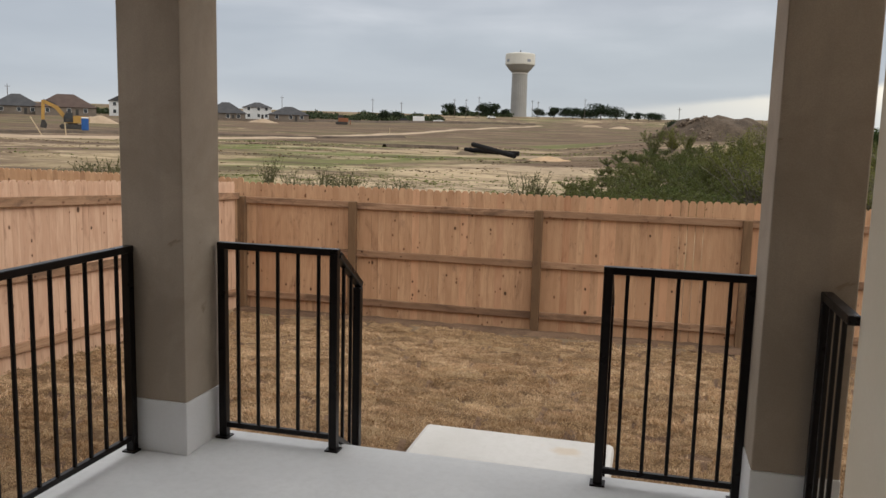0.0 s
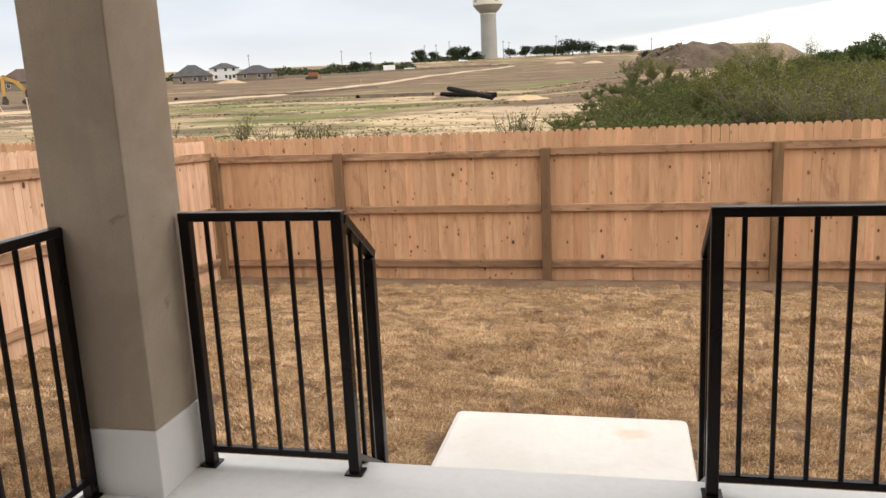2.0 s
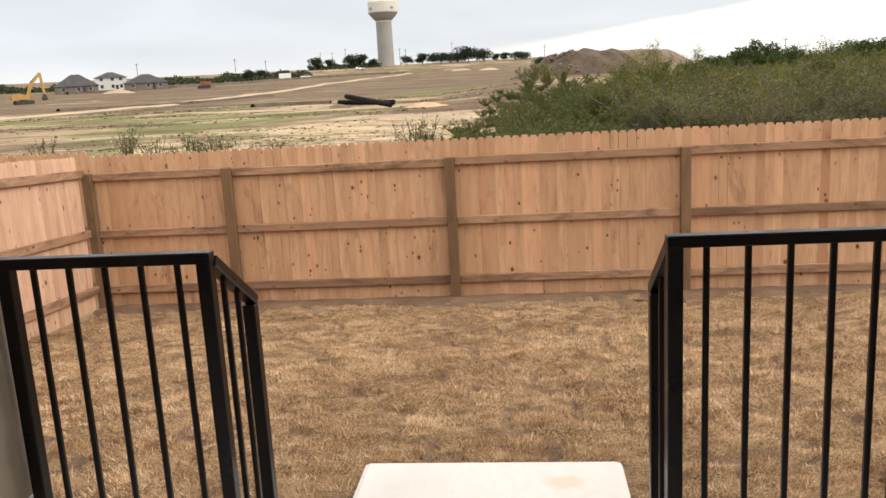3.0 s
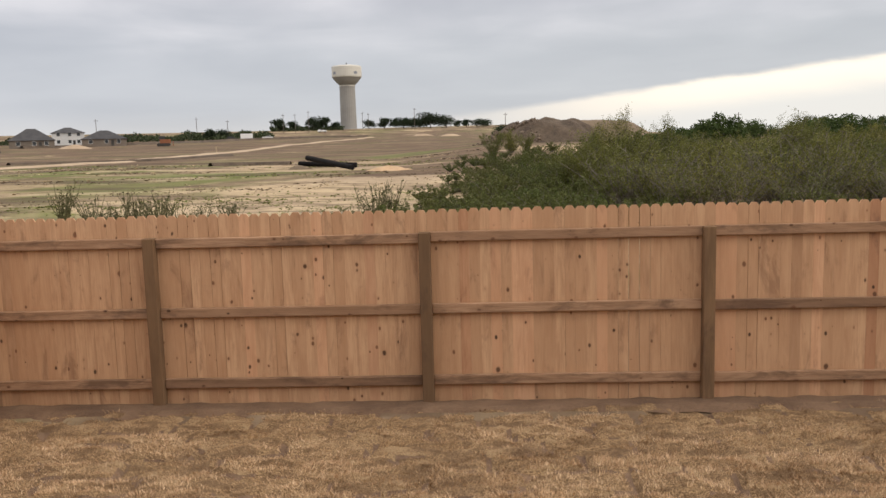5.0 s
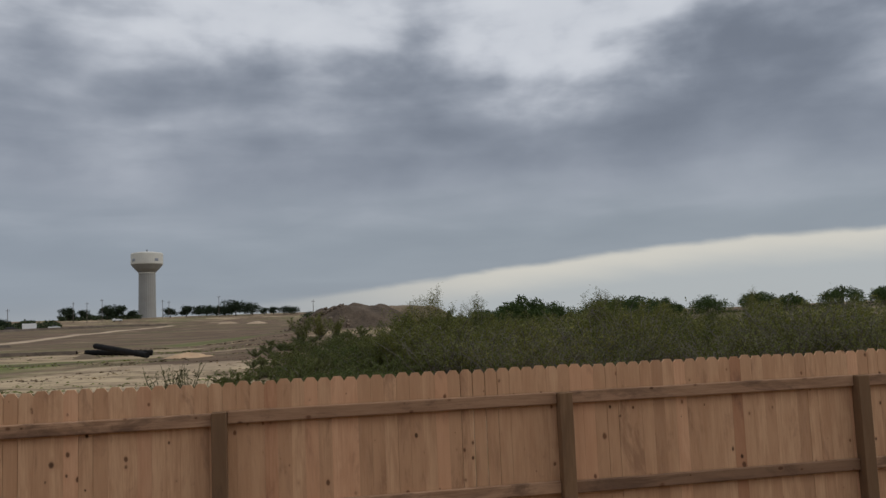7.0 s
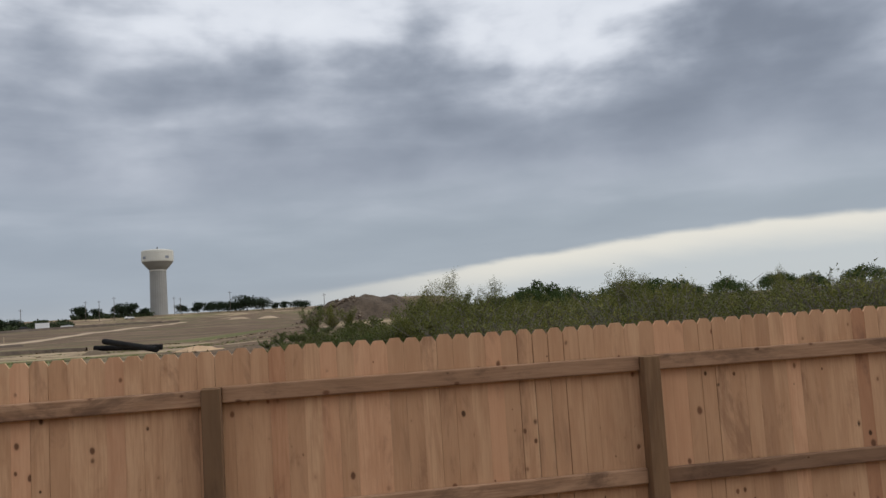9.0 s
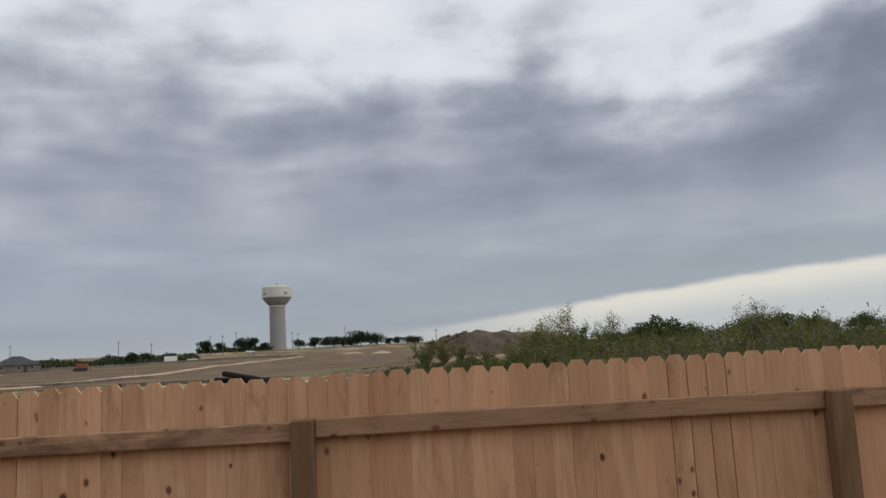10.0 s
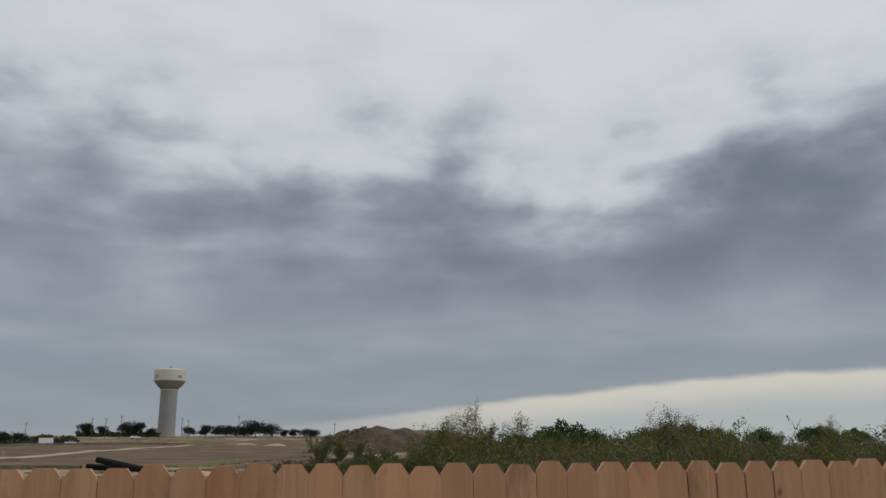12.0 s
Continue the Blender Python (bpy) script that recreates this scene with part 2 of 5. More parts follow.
def concrete(name, a, b, stain_color, stained):
    m, n = material(name)
    co = n.add("ShaderNodeTexCoord").outputs["Object"]
    broad, fine_n, specks = n.noise(co, 1.3, 5.0, 0.6, 0.3), n.noise(co, 26.0, 5.0, 0.65), n.noise(co, 210.0, 2.0)
    c = n.mix(n.span(broad, 0.3, 0.7), rgb(*a), rgb(*b))
    c = n.mix(n.span(fine_n, 0.35, 0.75, 0.0, 0.25), c, rgb(a[0] * 0.78, a[1] * 0.77, a[2] * 0.75))
    c = n.mix(n.span(n.noise(co, 5.5, 6.0, 0.7, 0.6), 0.63, 0.76, 0.0, stained), c, rgb(*stain_color))
    if stained > 0.3:
        d = n.add("ShaderNodeVectorMath", {"operation": "DISTANCE"}, i0=n.stretch(co, (1.0, 1.5, 0.0)), i1=(0.92, -7.88, 0.0)).outputs["Value"]
        d = n.math("ADD", d, n.math("MULTIPLY", n.math("SUBTRACT", n.noise(co, 14.0, 4.0), 0.5), 0.12))
        c = n.mix(n.span(d, 0.05, 0.13, 0.55, 0.0), c, rgb(0.52, 0.40, 0.27))
    c = n.mix(n.span(specks, 0.72, 0.80, 0.0, 0.5), c, rgb(0.25, 0.22, 0.19))
    finish(n, c, n.span(broad, 0.3, 0.7, 0.62, 0.82), n.math("ADD", n.math("MULTIPLY", fine_n, 0.6), n.math("MULTIPLY", specks, 0.4)), 0.22, 0.003)
    return m


PORCH = concrete("porch_concrete", (0.64, 0.64, 0.635), (0.73, 0.73, 0.725), (0.40, 0.38, 0.35), 0.25)
NEW_SLAB = concrete("new_concrete", (0.54, 0.52, 0.485), (0.61, 0.59, 0.56), (0.62, 0.50, 0.38), 0.4)


def soil_field():
    """Graded building land: straw, bare brown soil, green regrowth and pale scraped patches."""
    m, n = material("field_soil")
    co = n.add("ShaderNodeTexCoord").outputs["Object"]
    a = n.noise(co, 0.022, 6.0, 0.62, 0.8)
    b = n.noise(n.stretch(co, (1.0, 1.0, 1.0), (31.0, 7.0, 0.0)), 0.05, 6.0, 0.65, 0.6)
    c2 = n.noise(n.stretch(co, (1.0, 1.0, 1.0), (5.0, 19.0, 0.0)), 0.035, 6.0, 0.6, 1.0)
    clods = n.noise(co, 1.1, 6.0, 0.7)
    ruts = n.noise(n.stretch(co, (0.25, 1.0, 1.0)), 0.16, 6.0, 0.7, 0.6)
    trails = n.noise(n.stretch(co, (0.2, 1.0, 1.0), (9.0, 3.0, 0.0)), 0.5, 5.0, 0.7, 1.2)
    tuft = n.noise(co, 6.0, 4.0, 0.7)
    yy = n.add("ShaderNodeSeparateXYZ", None, Vector=co).outputs[1]
    graded = n.math("MULTIPLY", n.span(yy, 62, 105), n.span(yy, 330, 520, 1.0, 0.25))
    c = n.mix(n.span(a, 0.42, 0.58), rgb(0.28, 0.215, 0.125), rgb(0.44, 0.335, 0.21))
    c = n.mix(n.span(tuft, 0.45, 0.7, 0.0, 0.4), c, rgb(0.42, 0.335, 0.20))
    xx = n.add("ShaderNodeSeparateXYZ", None, Vector=co).outputs[0]
    sandy = n.math("MULTIPLY", n.span(yy, 44, 30), n.span(xx, -24, -12))
    c = n.mix(n.math("MULTIPLY", sandy, n.span(ruts, 0.62, 0.45, 0.0, 0.7)), c, rgb(0.47, 0.365, 0.235))
    c = n.mix(n.math("MULTIPLY", n.span(n.math("ADD", b, n.math("MULTIPLY", graded, 0.16)), 0.45, 0.56), 0.9), c, rgb(0.120, 0.078, 0.053))
    c = n.mix(n.math("MULTIPLY", n.span(c2, 0.50, 0.58), n.span(graded, 0.0, 1.0, 0.85, 0.35)), c, rgb(0.115, 0.135, 0.038))
    for px, py, sx, sy in ((-19.0, 43.0, 8.5, 8.0), (-9.5, 100.0, 7.0, 15.0), (-33.0, 52.0, 9.0, 9.0)):
        near = n.add("ShaderNodeVectorMath", {"operation": "DISTANCE"}, i0=n.stretch(co, (1 / sx, 1 / sy, 0.0)), i1=(px / sx, py / sy, 0.0)).outputs["Value"]
        near = n.math("ADD", near, n.math("MULTIPLY", n.math("SUBTRACT", n.noise(co, 0.35, 5.0, 0.7), 0.5), 1.3))
        c = n.mix(n.span(near, 0.55, 1.0, 0.8, 0.0), c, rgb(0.13, 0.155, 0.045))
    patchy = n.noise(n.stretch(co, (0.45, 1.0, 1.0), (13.0, 4.0, 0.0)), 0.13, 6.0, 0.66, 0.5)
    c = n.mix(n.math("MULTIPLY", n.span(patchy, 0.53, 0.62, 0.0, 0.65), n.span(graded, 0.0, 1.0, 1.0, 0.25)), c, rgb(0.48, 0.37, 0.245))
    c = n.mix(n.span(patchy, 0.45, 0.37, 0.0, 0.65), c, rgb(0.130, 0.088, 0.056))
    c = n.mix(n.span(ruts, 0.52, 0.60, 0.0, 0.8), c, rgb(0.085, 0.058, 0.040))
    c = n.mix(n.span(trails, 0.55, 0.62, 0.0, 0.6), c, rgb(0.11, 0.078, 0.052))
    c = n.mix(n.math("MULTIPLY", n.span(ruts, 0.44, 0.38, 0.0, 0.6), n.span(graded, 0.0, 1.0, 1.0, 0.3)), c, rgb(0.50, 0.39, 0.26))
    c = n.mix(n.span(clods, 0.45, 0.62, 0.0, 0.35), c, rgb(0.12, 0.085, 0.052))
    finish(n, c, 0.95, n.math("ADD", clods, n.math("MULTIPLY", tuft, 0.3)), 0.6, 0.12, 0.0, 0.1)
    return m


def sod_ground():
    m, n = material("dormant_sod")
    co = n.add("ShaderNodeTexCoord").outputs["Object"]
    patch, mid, thatch = n.noise(co, 1.6, 4.0, 0.6, 0.3), n.noise(n.stretch(co, (1.0, 1.7, 1.0)), 4.6, 5.0, 0.6, 0.6), n.noise(n.stretch(co, (1.0, 2.2, 1.0)), 75.0, 4.0, 0.7)
    c = n.mix(n.span(thatch, 0.38, 0.62), rgb(0.115, 0.068, 0.038), rgb(0.46, 0.305, 0.165))
    # brown thatch tones; the clump-size contrast also stands in for shade between clumps
    c = n.mix(n.span(patch, 0.5, 0.72, 0.0, 0.6), c, rgb(0.19, 0.122, 0.076))
    c = n.mix(n.span(mid, 0.50, 0.60, 0.0, 0.6), c, rgb(0.14, 0.086, 0.050))
    c = n.mix(n.span(mid, 0.46, 0.36, 0.0, 0.6), c, rgb(0.42, 0.295, 0.17))
    finish(n, c, 0.95, n.math("ADD", n.math("MULTIPLY", mid, 0.7), n.math("MULTIPLY", thatch, 0.3)), 1.0, 0.05, 0.0, 0.1)
    return m


def blades_mat(name, a, b, green, dark, patch_scale=1.7):
    m, n = material(name)
    co = n.add("ShaderNodeTexCoord").outputs["Object"]
    r = n.add("ShaderNodeNewGeometry").outputs["Random Per Island"]
    patch = n.noise(co, patch_scale, 4.0, 0.6, 0.3)
    c = n.mix(r, rgb(*a), rgb(*b))
    c = n.mix(n.span(patch, 0.46, 0.66, 0.0, 0.6), c, rgb(*dark))
    # clump-size dark and pale tones, painting in shade and lit tops of tufts
    small = n.noise(n.stretch(co, (1.0, 1.7, 1.0)), 4.6, 5.0, 0.6, 0.6)
    c = n.mix(n.span(small, 0.50, 0.61, 0.0, 0.6), c, rgb(dark[0] * 0.70, dark[1] * 0.66, dark[2] * 0.62))
    c = n.mix(n.span(small, 0.46, 0.36, 0.0, 0.5), c, rgb(*b))
    c = n.mix(n.span(n.noise(co, 0.8, 3.0), 0.62, 0.75, 0.0, 0.35), c, rgb(*green))
    finish(n, c, 0.75, None, spec=0.2)
    return m


def leaf_mat(name, a, b, c3, per=0.5):
    m, n = material(name)
    r = n.add("ShaderNodeNewGeometry").outputs["Random Per Island"]
    o = n.add("ShaderNodeObjectInfo").outputs["Random"]
    c = n.mix(r, rgb(*a), rgb(*b))
    c = n.mix(n.math("MULTIPLY", o, per), c, rgb(*c3))
    bs = n.add("ShaderNodeBsdfPrincipled", None, Base_Color=c, Roughness=0.6)
    bs.inputs["Specular IOR Level"].default_value = 0.08
    tr = n.add("ShaderNodeBsdfTranslucent", None, Color=c)
    mx = n.add("ShaderNodeMixShader", None, i0=0.25, i1=bs.outputs[0], i2=tr.outputs[0])
    n.add("ShaderNodeOutputMaterial", None, Surface=mx.outputs[0])
    return m


FIELD, SOD = soil_field(), sod_ground()
BLADES = [blades_mat("brown_grass", (0.25, 0.148, 0.076), (0.46, 0.30, 0.16), (0.34, 0.26, 0.12), (0.22, 0.13, 0.066)),
          blades_mat("dormant_grass", (0.46, 0.298, 0.173), (0.66, 0.46, 0.288), (0.48, 0.365, 0.182), (0.38, 0.24, 0.127)),
          blades_mat("straw_grass", (0.59, 0.412, 0.250), (0.79, 0.585, 0.385), (0.56, 0.44, 0.235), (0.48, 0.325, 0.182))]
WILLOW = leaf_mat("willow_leaf", (0.078, 0.092, 0.027), (0.112, 0.124, 0.036), (0.235, 0.215, 0.058), 0.6)
SCRUB = leaf_mat("scrub_leaf", (0.060, 0.084, 0.024), (0.105, 0.128, 0.038), (0.16, 0.145, 0.055), 0.5)
MESQUITE = leaf_mat("mesquite_leaf", (0.032, 0.055, 0.018), (0.075, 0.105, 0.032), (0.06, 0.085, 0.03))
OAK = leaf_mat("oak_leaf", (0.018, 0.030, 0.016), (0.036, 0.052, 0.026), (0.04, 0.05, 0.03), 0.4)
DRY_WEED = mottled("dry_weed", (0.060, 0.064, 0.028), (0.14, 0.122, 0.054), 6.0, 0.9)
TWIG = mottled("grey_twig", (0.10, 0.088, 0.070), (0.19, 0.168, 0.138), 5.0, 0.9)
BARK = mottled("dark_bark", (0.06, 0.047, 0.037), (0.10, 0.082, 0.066), 4.0, 0.95)
DIRT_ROAD = mottled("dirt_road", (0.34, 0.25, 0.165), (0.45, 0.34, 0.235), 0.12, 0.95, 1.4, 0.4, 0.05)
PALE_SOIL = mottled("pale_soil", (0.13, 0.098, 0.066), (0.22, 0.165, 0.112), 0.4, 0.95, 3.0, 0.6, 0.1)
ORANGE_SAND = mottled("orange_sand", (0.47, 0.31, 0.18), (0.56, 0.39, 0.24), 0.5, 0.95, 5.0, 0.5, 0.05)
MOUND_SOIL = mottled("heaped_soil", (0.052, 0.037, 0.026), (0.125, 0.092, 0.064), 0.35, 0.95, 2.4, 0.9, 0.2)
ROCK = mottled("rubble", (0.08, 0.058, 0.042), (0.24, 0.18, 0.13), 0.8, 0.9, 6.0, 0.6, 0.05, by_object=0.3)
PIPE = mottled("black_plastic_pipe", (0.006, 0.006, 0.007), (0.018, 0.016, 0.015), 2.0, 0.7, 30.0, 0.1, spec=0.1)
TOWER_WHITE = mottled("tower_cream", (0.60, 0.58, 0.52), (0.66, 0.64, 0.575), 0.1, 0.6, 1.0, 0.02)
TOWER_GREY = mottled("tower_grey", (0.27, 0.262, 0.245), (0.32, 0.312, 0.292), 0.1, 0.8, 1.5, 0.05)
SIGN_BLUE = mottled("sign_blue", (0.24, 0.26, 0.30), (0.28, 0.30, 0.34), 1.0, 0.7)
YELLOW = mottled("machine_yellow", (0.36, 0.21, 0.06), (0.46, 0.27, 0.07), 0.8, 0.5, 6.0)
DARK_STEEL = mottled("dark_steel", (0.03, 0.028, 0.026), (0.06, 0.055, 0.05), 1.5, 0.6, 12.0)
RED_ORANGE = mottled("machine_orange", (0.20, 0.075, 0.035), (0.30, 0.11, 0.05), 0.8, 0.5, 6.0)
BLUE_PLASTIC = mottled("blue_plastic", (0.02, 0.09, 0.30), (0.03, 0.12, 0.36), 1.5, 0.45, 12.0)
WHITE_PAINT = mottled("white_paint", (0.72, 0.72, 0.72), (0.8, 0.8, 0.79), 0.6, 0.45, 5.0, 0.03)
PALE_SIDING = mottled("pale_siding", (0.52, 0.53, 0.53), (0.60, 0.60, 0.59), 0.3, 0.8, 3.0)
TAN_BRICK = mottled("tan_brick", (0.150, 0.124, 0.101), (0.195, 0.161, 0.131), 0.5, 0.9, 5.0)
GREY_ROOF = mottled("grey_shingle", (0.045, 0.045, 0.048), (0.072, 0.071, 0.072), 0.5, 0.95, 5.0)
BROWN_ROOF = mottled("brown_shingle", (0.072, 0.047, 0.039), (0.099, 0.069, 0.055), 0.5, 0.95, 5.0)
DARK_GLASS = mottled("dark_glass", (0.025, 0.03, 0.035), (0.04, 0.045, 0.05), 1.0, 0.12, 6.0, 0.0, spec=0.5)
RUBBER = mottled("rubber", (0.015, 0.015, 0.015), (0.03, 0.03, 0.028), 3.0, 0.85)
POLE_WOOD = mottled("pole_wood", (0.10, 0.085, 0.07), (0.15, 0.128, 0.108), 1.0, 0.95)
LUMBER = mottled("lumber", (0.44, 0.34, 0.22), (0.54, 0.43, 0.29), 2.0, 0.9)


# ---- mesh helpers ----
def box(bm, x0, x1, y0, y1, z0, z1, bevel=0.0):
    made = bmesh.ops.create_cube(bm, size=1.0, matrix=Matrix.LocRotScale(((x0 + x1) / 2, (y0 + y1) / 2, (z0 + z1) / 2), None, (abs(x1 - x0), abs(y1 - y0), abs(z1 - z0))))
    if bevel:
        edges = {e for v in made["verts"] for e in v.link_edges}
        bmesh.ops.bevel(bm, geom=list(edges), offset=bevel, segments=2, profile=0.5, affect="EDGES")
    return bm


def tube(bm, a, b, r0, r1=None, sides=6):
    """A tapered bar from a to b."""
    a, b = Vector(a), Vector(b)
    d = b - a
    q = d.to_track_quat("Z", "Y").to_matrix().to_4x4()
    bmesh.ops.create_cone(bm, cap_ends=True, segments=sides, radius1=r0, radius2=r0 if r1 is None else r1, depth=d.length, matrix=Matrix.Translation((a + b) / 2) @ q)
    return bm


def prism(bm, outline, y0, y1, ease=0.0):
    """An outline in x, z drawn out along y; ease narrows the front a little."""
    fr, bk = [bm.verts.new((x - math.copysign(ease, x), y0, z)) for x, z in outline], [bm.verts.new((x, y1, z)) for x, z in outline]
    bm.faces.new(fr), bm.faces.new(bk[::-1])
    n = len(outline)
    for i in range(n):
        bm.faces.new((fr[i], bk[i], bk[(i + 1) % n], fr[(i + 1) % n]))
    return bm


def to_mesh(name, bm, mat, smooth=False):
    bmesh.ops.recalc_face_normals(bm, faces=bm.faces)
    me = bpy.data.meshes.new(name)
    bm.to_mesh(me)
    bm.free()
    me.materials.append(mat)
    if smooth:
        me.polygons.foreach_set("use_smooth", [True] * len(me.polygons))
    return me


def part(name, bm, mat, parent=None, label="", smooth=False):
    ob = new(name, to_mesh(name, bm, mat, smooth))
    ob.parent = parent
    return tagged(ob, label) if label else ob


def piece(name, me, parent, m):
    ob = new(name, me)
    ob.parent = parent
    ob.matrix_basis = m
    return ob


def thing(name, label, category, group="", at=(0, 0, 0), turn=0.0, kind=""):
    ob = new(name)
    ob.matrix_basis = pose(*at, 0, 0, turn)
    return tagged(ob, label, category, group, kind)


def setting(name, bm, mat, label, category, smooth=False):
    ob = part(name, bm, mat, None, "", smooth)
    return tagged(ob, label, category, kind="structure")


def raw_mesh(name, verts, faces, mat, smooth=False):
    me = bpy.data.meshes.new(name)
    me.from_pydata(verts, [], faces)
    me.materials.append(mat)
    if smooth:
        me.polygons.foreach_set("use_smooth", [True] * len(me.polygons))
    me.update()
    return me


# ---- lie of the land ----
HUB = (0.7, -6.0)
REACH = (0, 20, 50, 110, 200, 300, 430, 560, 620, 900, 6000)
RISE = (0, 0.15, 0.85, 1.15, 2.0, 4.9, 8.3, 15.0, 17.2, 18.0, 22.0)


def step01(v, a, b):
    k = min(1.0, max(0.0, (v - a) / (b - a)))
    return k * k * (3 - 2 * k)


def yard_z(x, y):
    return min(max(0.0, -y), 4.9) * (0.101 - 0.028 * step01(-x, 1.0, 4.0))


def land(x, y):
    r, az = math.hypot(x - HUB[0], y - HUB[1]), math.degrees(math.atan2(x - HUB[0], y - HUB[1]))
    z = float(np.interp(r, REACH, RISE))
    z *= 1 - 0.55 * step01(az, 3, 13) * step01(r, 120, 260)
    z += 1.1 * step01(az, -8, 2) * step01(r, 45, 85) * (1 - step01(r, 110, 260))
    z += 0.25 * noise.noise((x * 0.05, y * 0.05, 0.3)) * step01(r, 20, 60) + 0.06 * noise.noise((x * 0.5, y * 0.5, 4.0)) * step01(y, 0.6, 4.0)
    if y < 1.0:
        near = yard_z(x, max(y, -11.0))
        z = near + (z * 0.3 - near) * step01(y, -0.2, 1.0) if abs(x) < 30 else z * step01(abs(x), 30, 60)
    return z


def polar(az, r):
    a = math.radians(az)
    x, y = HUB[0] + r * math.sin(a), HUB[1] + r * math.cos(a)
    return x, y, land(x, y)


rings, r = [0.0], 0.35
while r < 5200:
    rings.append(r)
    r += max(0.35, r * 0.045)
spokes = 400
verts, faces = [(HUB[0], HUB[1], land(*HUB) - 0.05)], []
for r in rings[1:]:
    for k in range(spokes):
        a = 2 * math.pi * k / spokes
        x, y = HUB[0] + r * math.sin(a), HUB[1] + r * math.cos(a)
        sunk = 0.06 if -4.3 < x < 13 and -9.0 < y < -0.5 else 0.0
        verts.append((x, y, land(x, y) - sunk))
for k in range(spokes):
    faces.append((0, 1 + (k + 1) % spokes, 1 + k))
for i in range(len(rings) - 2):
    for k in range(spokes):
        a, b = 1 + i * spokes + k, 1 + i * spokes + (k + 1) % spokes
        faces.append((a, b, b + spokes, a + spokes))
ground = new("ground", raw_mesh("ground", verts, faces, FIELD, True))
tagged(ground, "graded brown and straw-coloured building land with green patches", "ground", kind="structure")

# ---- lawn of the yard ----
rnd = random.Random(3)
LAWN = (-3.95, 12.6, -9.0, -0.22)


SOD_W, SOD_D = 0.62, 0.41


def sod_cell(x, y):
    """The turf under a point: its row and column, and the distance to its nearest seam."""
    x += 0.05 * noise.noise((x * 2.7, y * 2.7, 3.0)) + 0.02 * noise.noise((x * 9.0, y * 9.0, 7.0))
    y += 0.05 * noise.noise((x * 2.1, y * 2.1, 8.0)) + 0.02 * noise.noise((x * 8.0, y * 8.0, 1.0))
    row = math.floor(y / SOD_D)
    shift = (row * 0.37 % 1.0) * SOD_W
    col = math.floor((x + shift) / SOD_W)
    u, v = (y - row * SOD_D), (x + shift - col * SOD_W)
    return row, col, min(u, SOD_D - u, v, SOD_W - v)


TURFS = {}


def turf(row, col):
    """Height, tone, cover and lean of one turf."""
    if (row, col) not in TURFS:
        r = random.Random(row * 131 + col)
        TURFS[row, col] = (r.uniform(-0.014, 0.018), r.random(), r.uniform(0.55, 1.0), r.uniform(0, 6.28), r.uniform(0.8, 1.2))
    return TURFS[row, col]


def grown_shut(x, y):
    """How far the seams between turfs have closed at a point, 0 to 1."""
    return step01(noise.noise((x * 1.9, y * 2.3, 12.0)) + 0.6 * noise.noise((x * 6.0, y * 7.0, 4.0)), -0.10, 0.25)


def lawn_z(x, y):
    row, col, d = sod_cell(x, y)
    k = max(step01(d, 0.0, 0.055), 0.8 * grown_shut(x, y))
    lumps = 0.018 * noise.noise((x * 1.6, y * 3.0, 1.0)) + 0.042 * noise.noise((x * 4.5, y * 8.0, 2.0)) + 0.012 * noise.noise((x * 13.0, y * 17.0, 5.0))
    return yard_z(x, y) + lumps + turf(row, col)[0] * k - 0.042 * (1 - k)


verts, faces = [], []
nx, ny = 420, 260
for j in range(ny + 1):
    for i in range(nx + 1):
        x, y = LAWN[0] + (LAWN[1] - LAWN[0]) * i / nx, LAWN[2] + (LAWN[3] - LAWN[2]) * j / ny
        rag = 0.10 * noise.noise((x * 2.2, 0.0, 9.0)) if j == ny else 0.0
        verts.append((x, y + rag, lawn_z(x, y) - (0.03 if j == ny else 0.0)))
for j in range(ny):
    for i in range(nx):
        a = j * (nx + 1) + i
        faces.append((a, a + 1, a + nx + 2, a + nx + 1))
me = raw_mesh("lawn", verts, faces, SOD, True)
SOIL = mottled("bare_soil", (0.120, 0.072, 0.045), (0.215, 0.135, 0.084), 2.6, 0.95, 30.0, 0.9, 0.02)
me.materials.append(SOIL)
me.polygons.foreach_set("material_index", [1 if sod_cell(p.center.x, p.center.y)[2] < 0.024 * (1 - grown_shut(p.center.x, p.center.y)) else 0 for p in me.polygons])
lawn = new("lawn", me)
tagged(lawn, "straw-brown dormant sod laid on the sloping yard", "lawn", kind="structure")

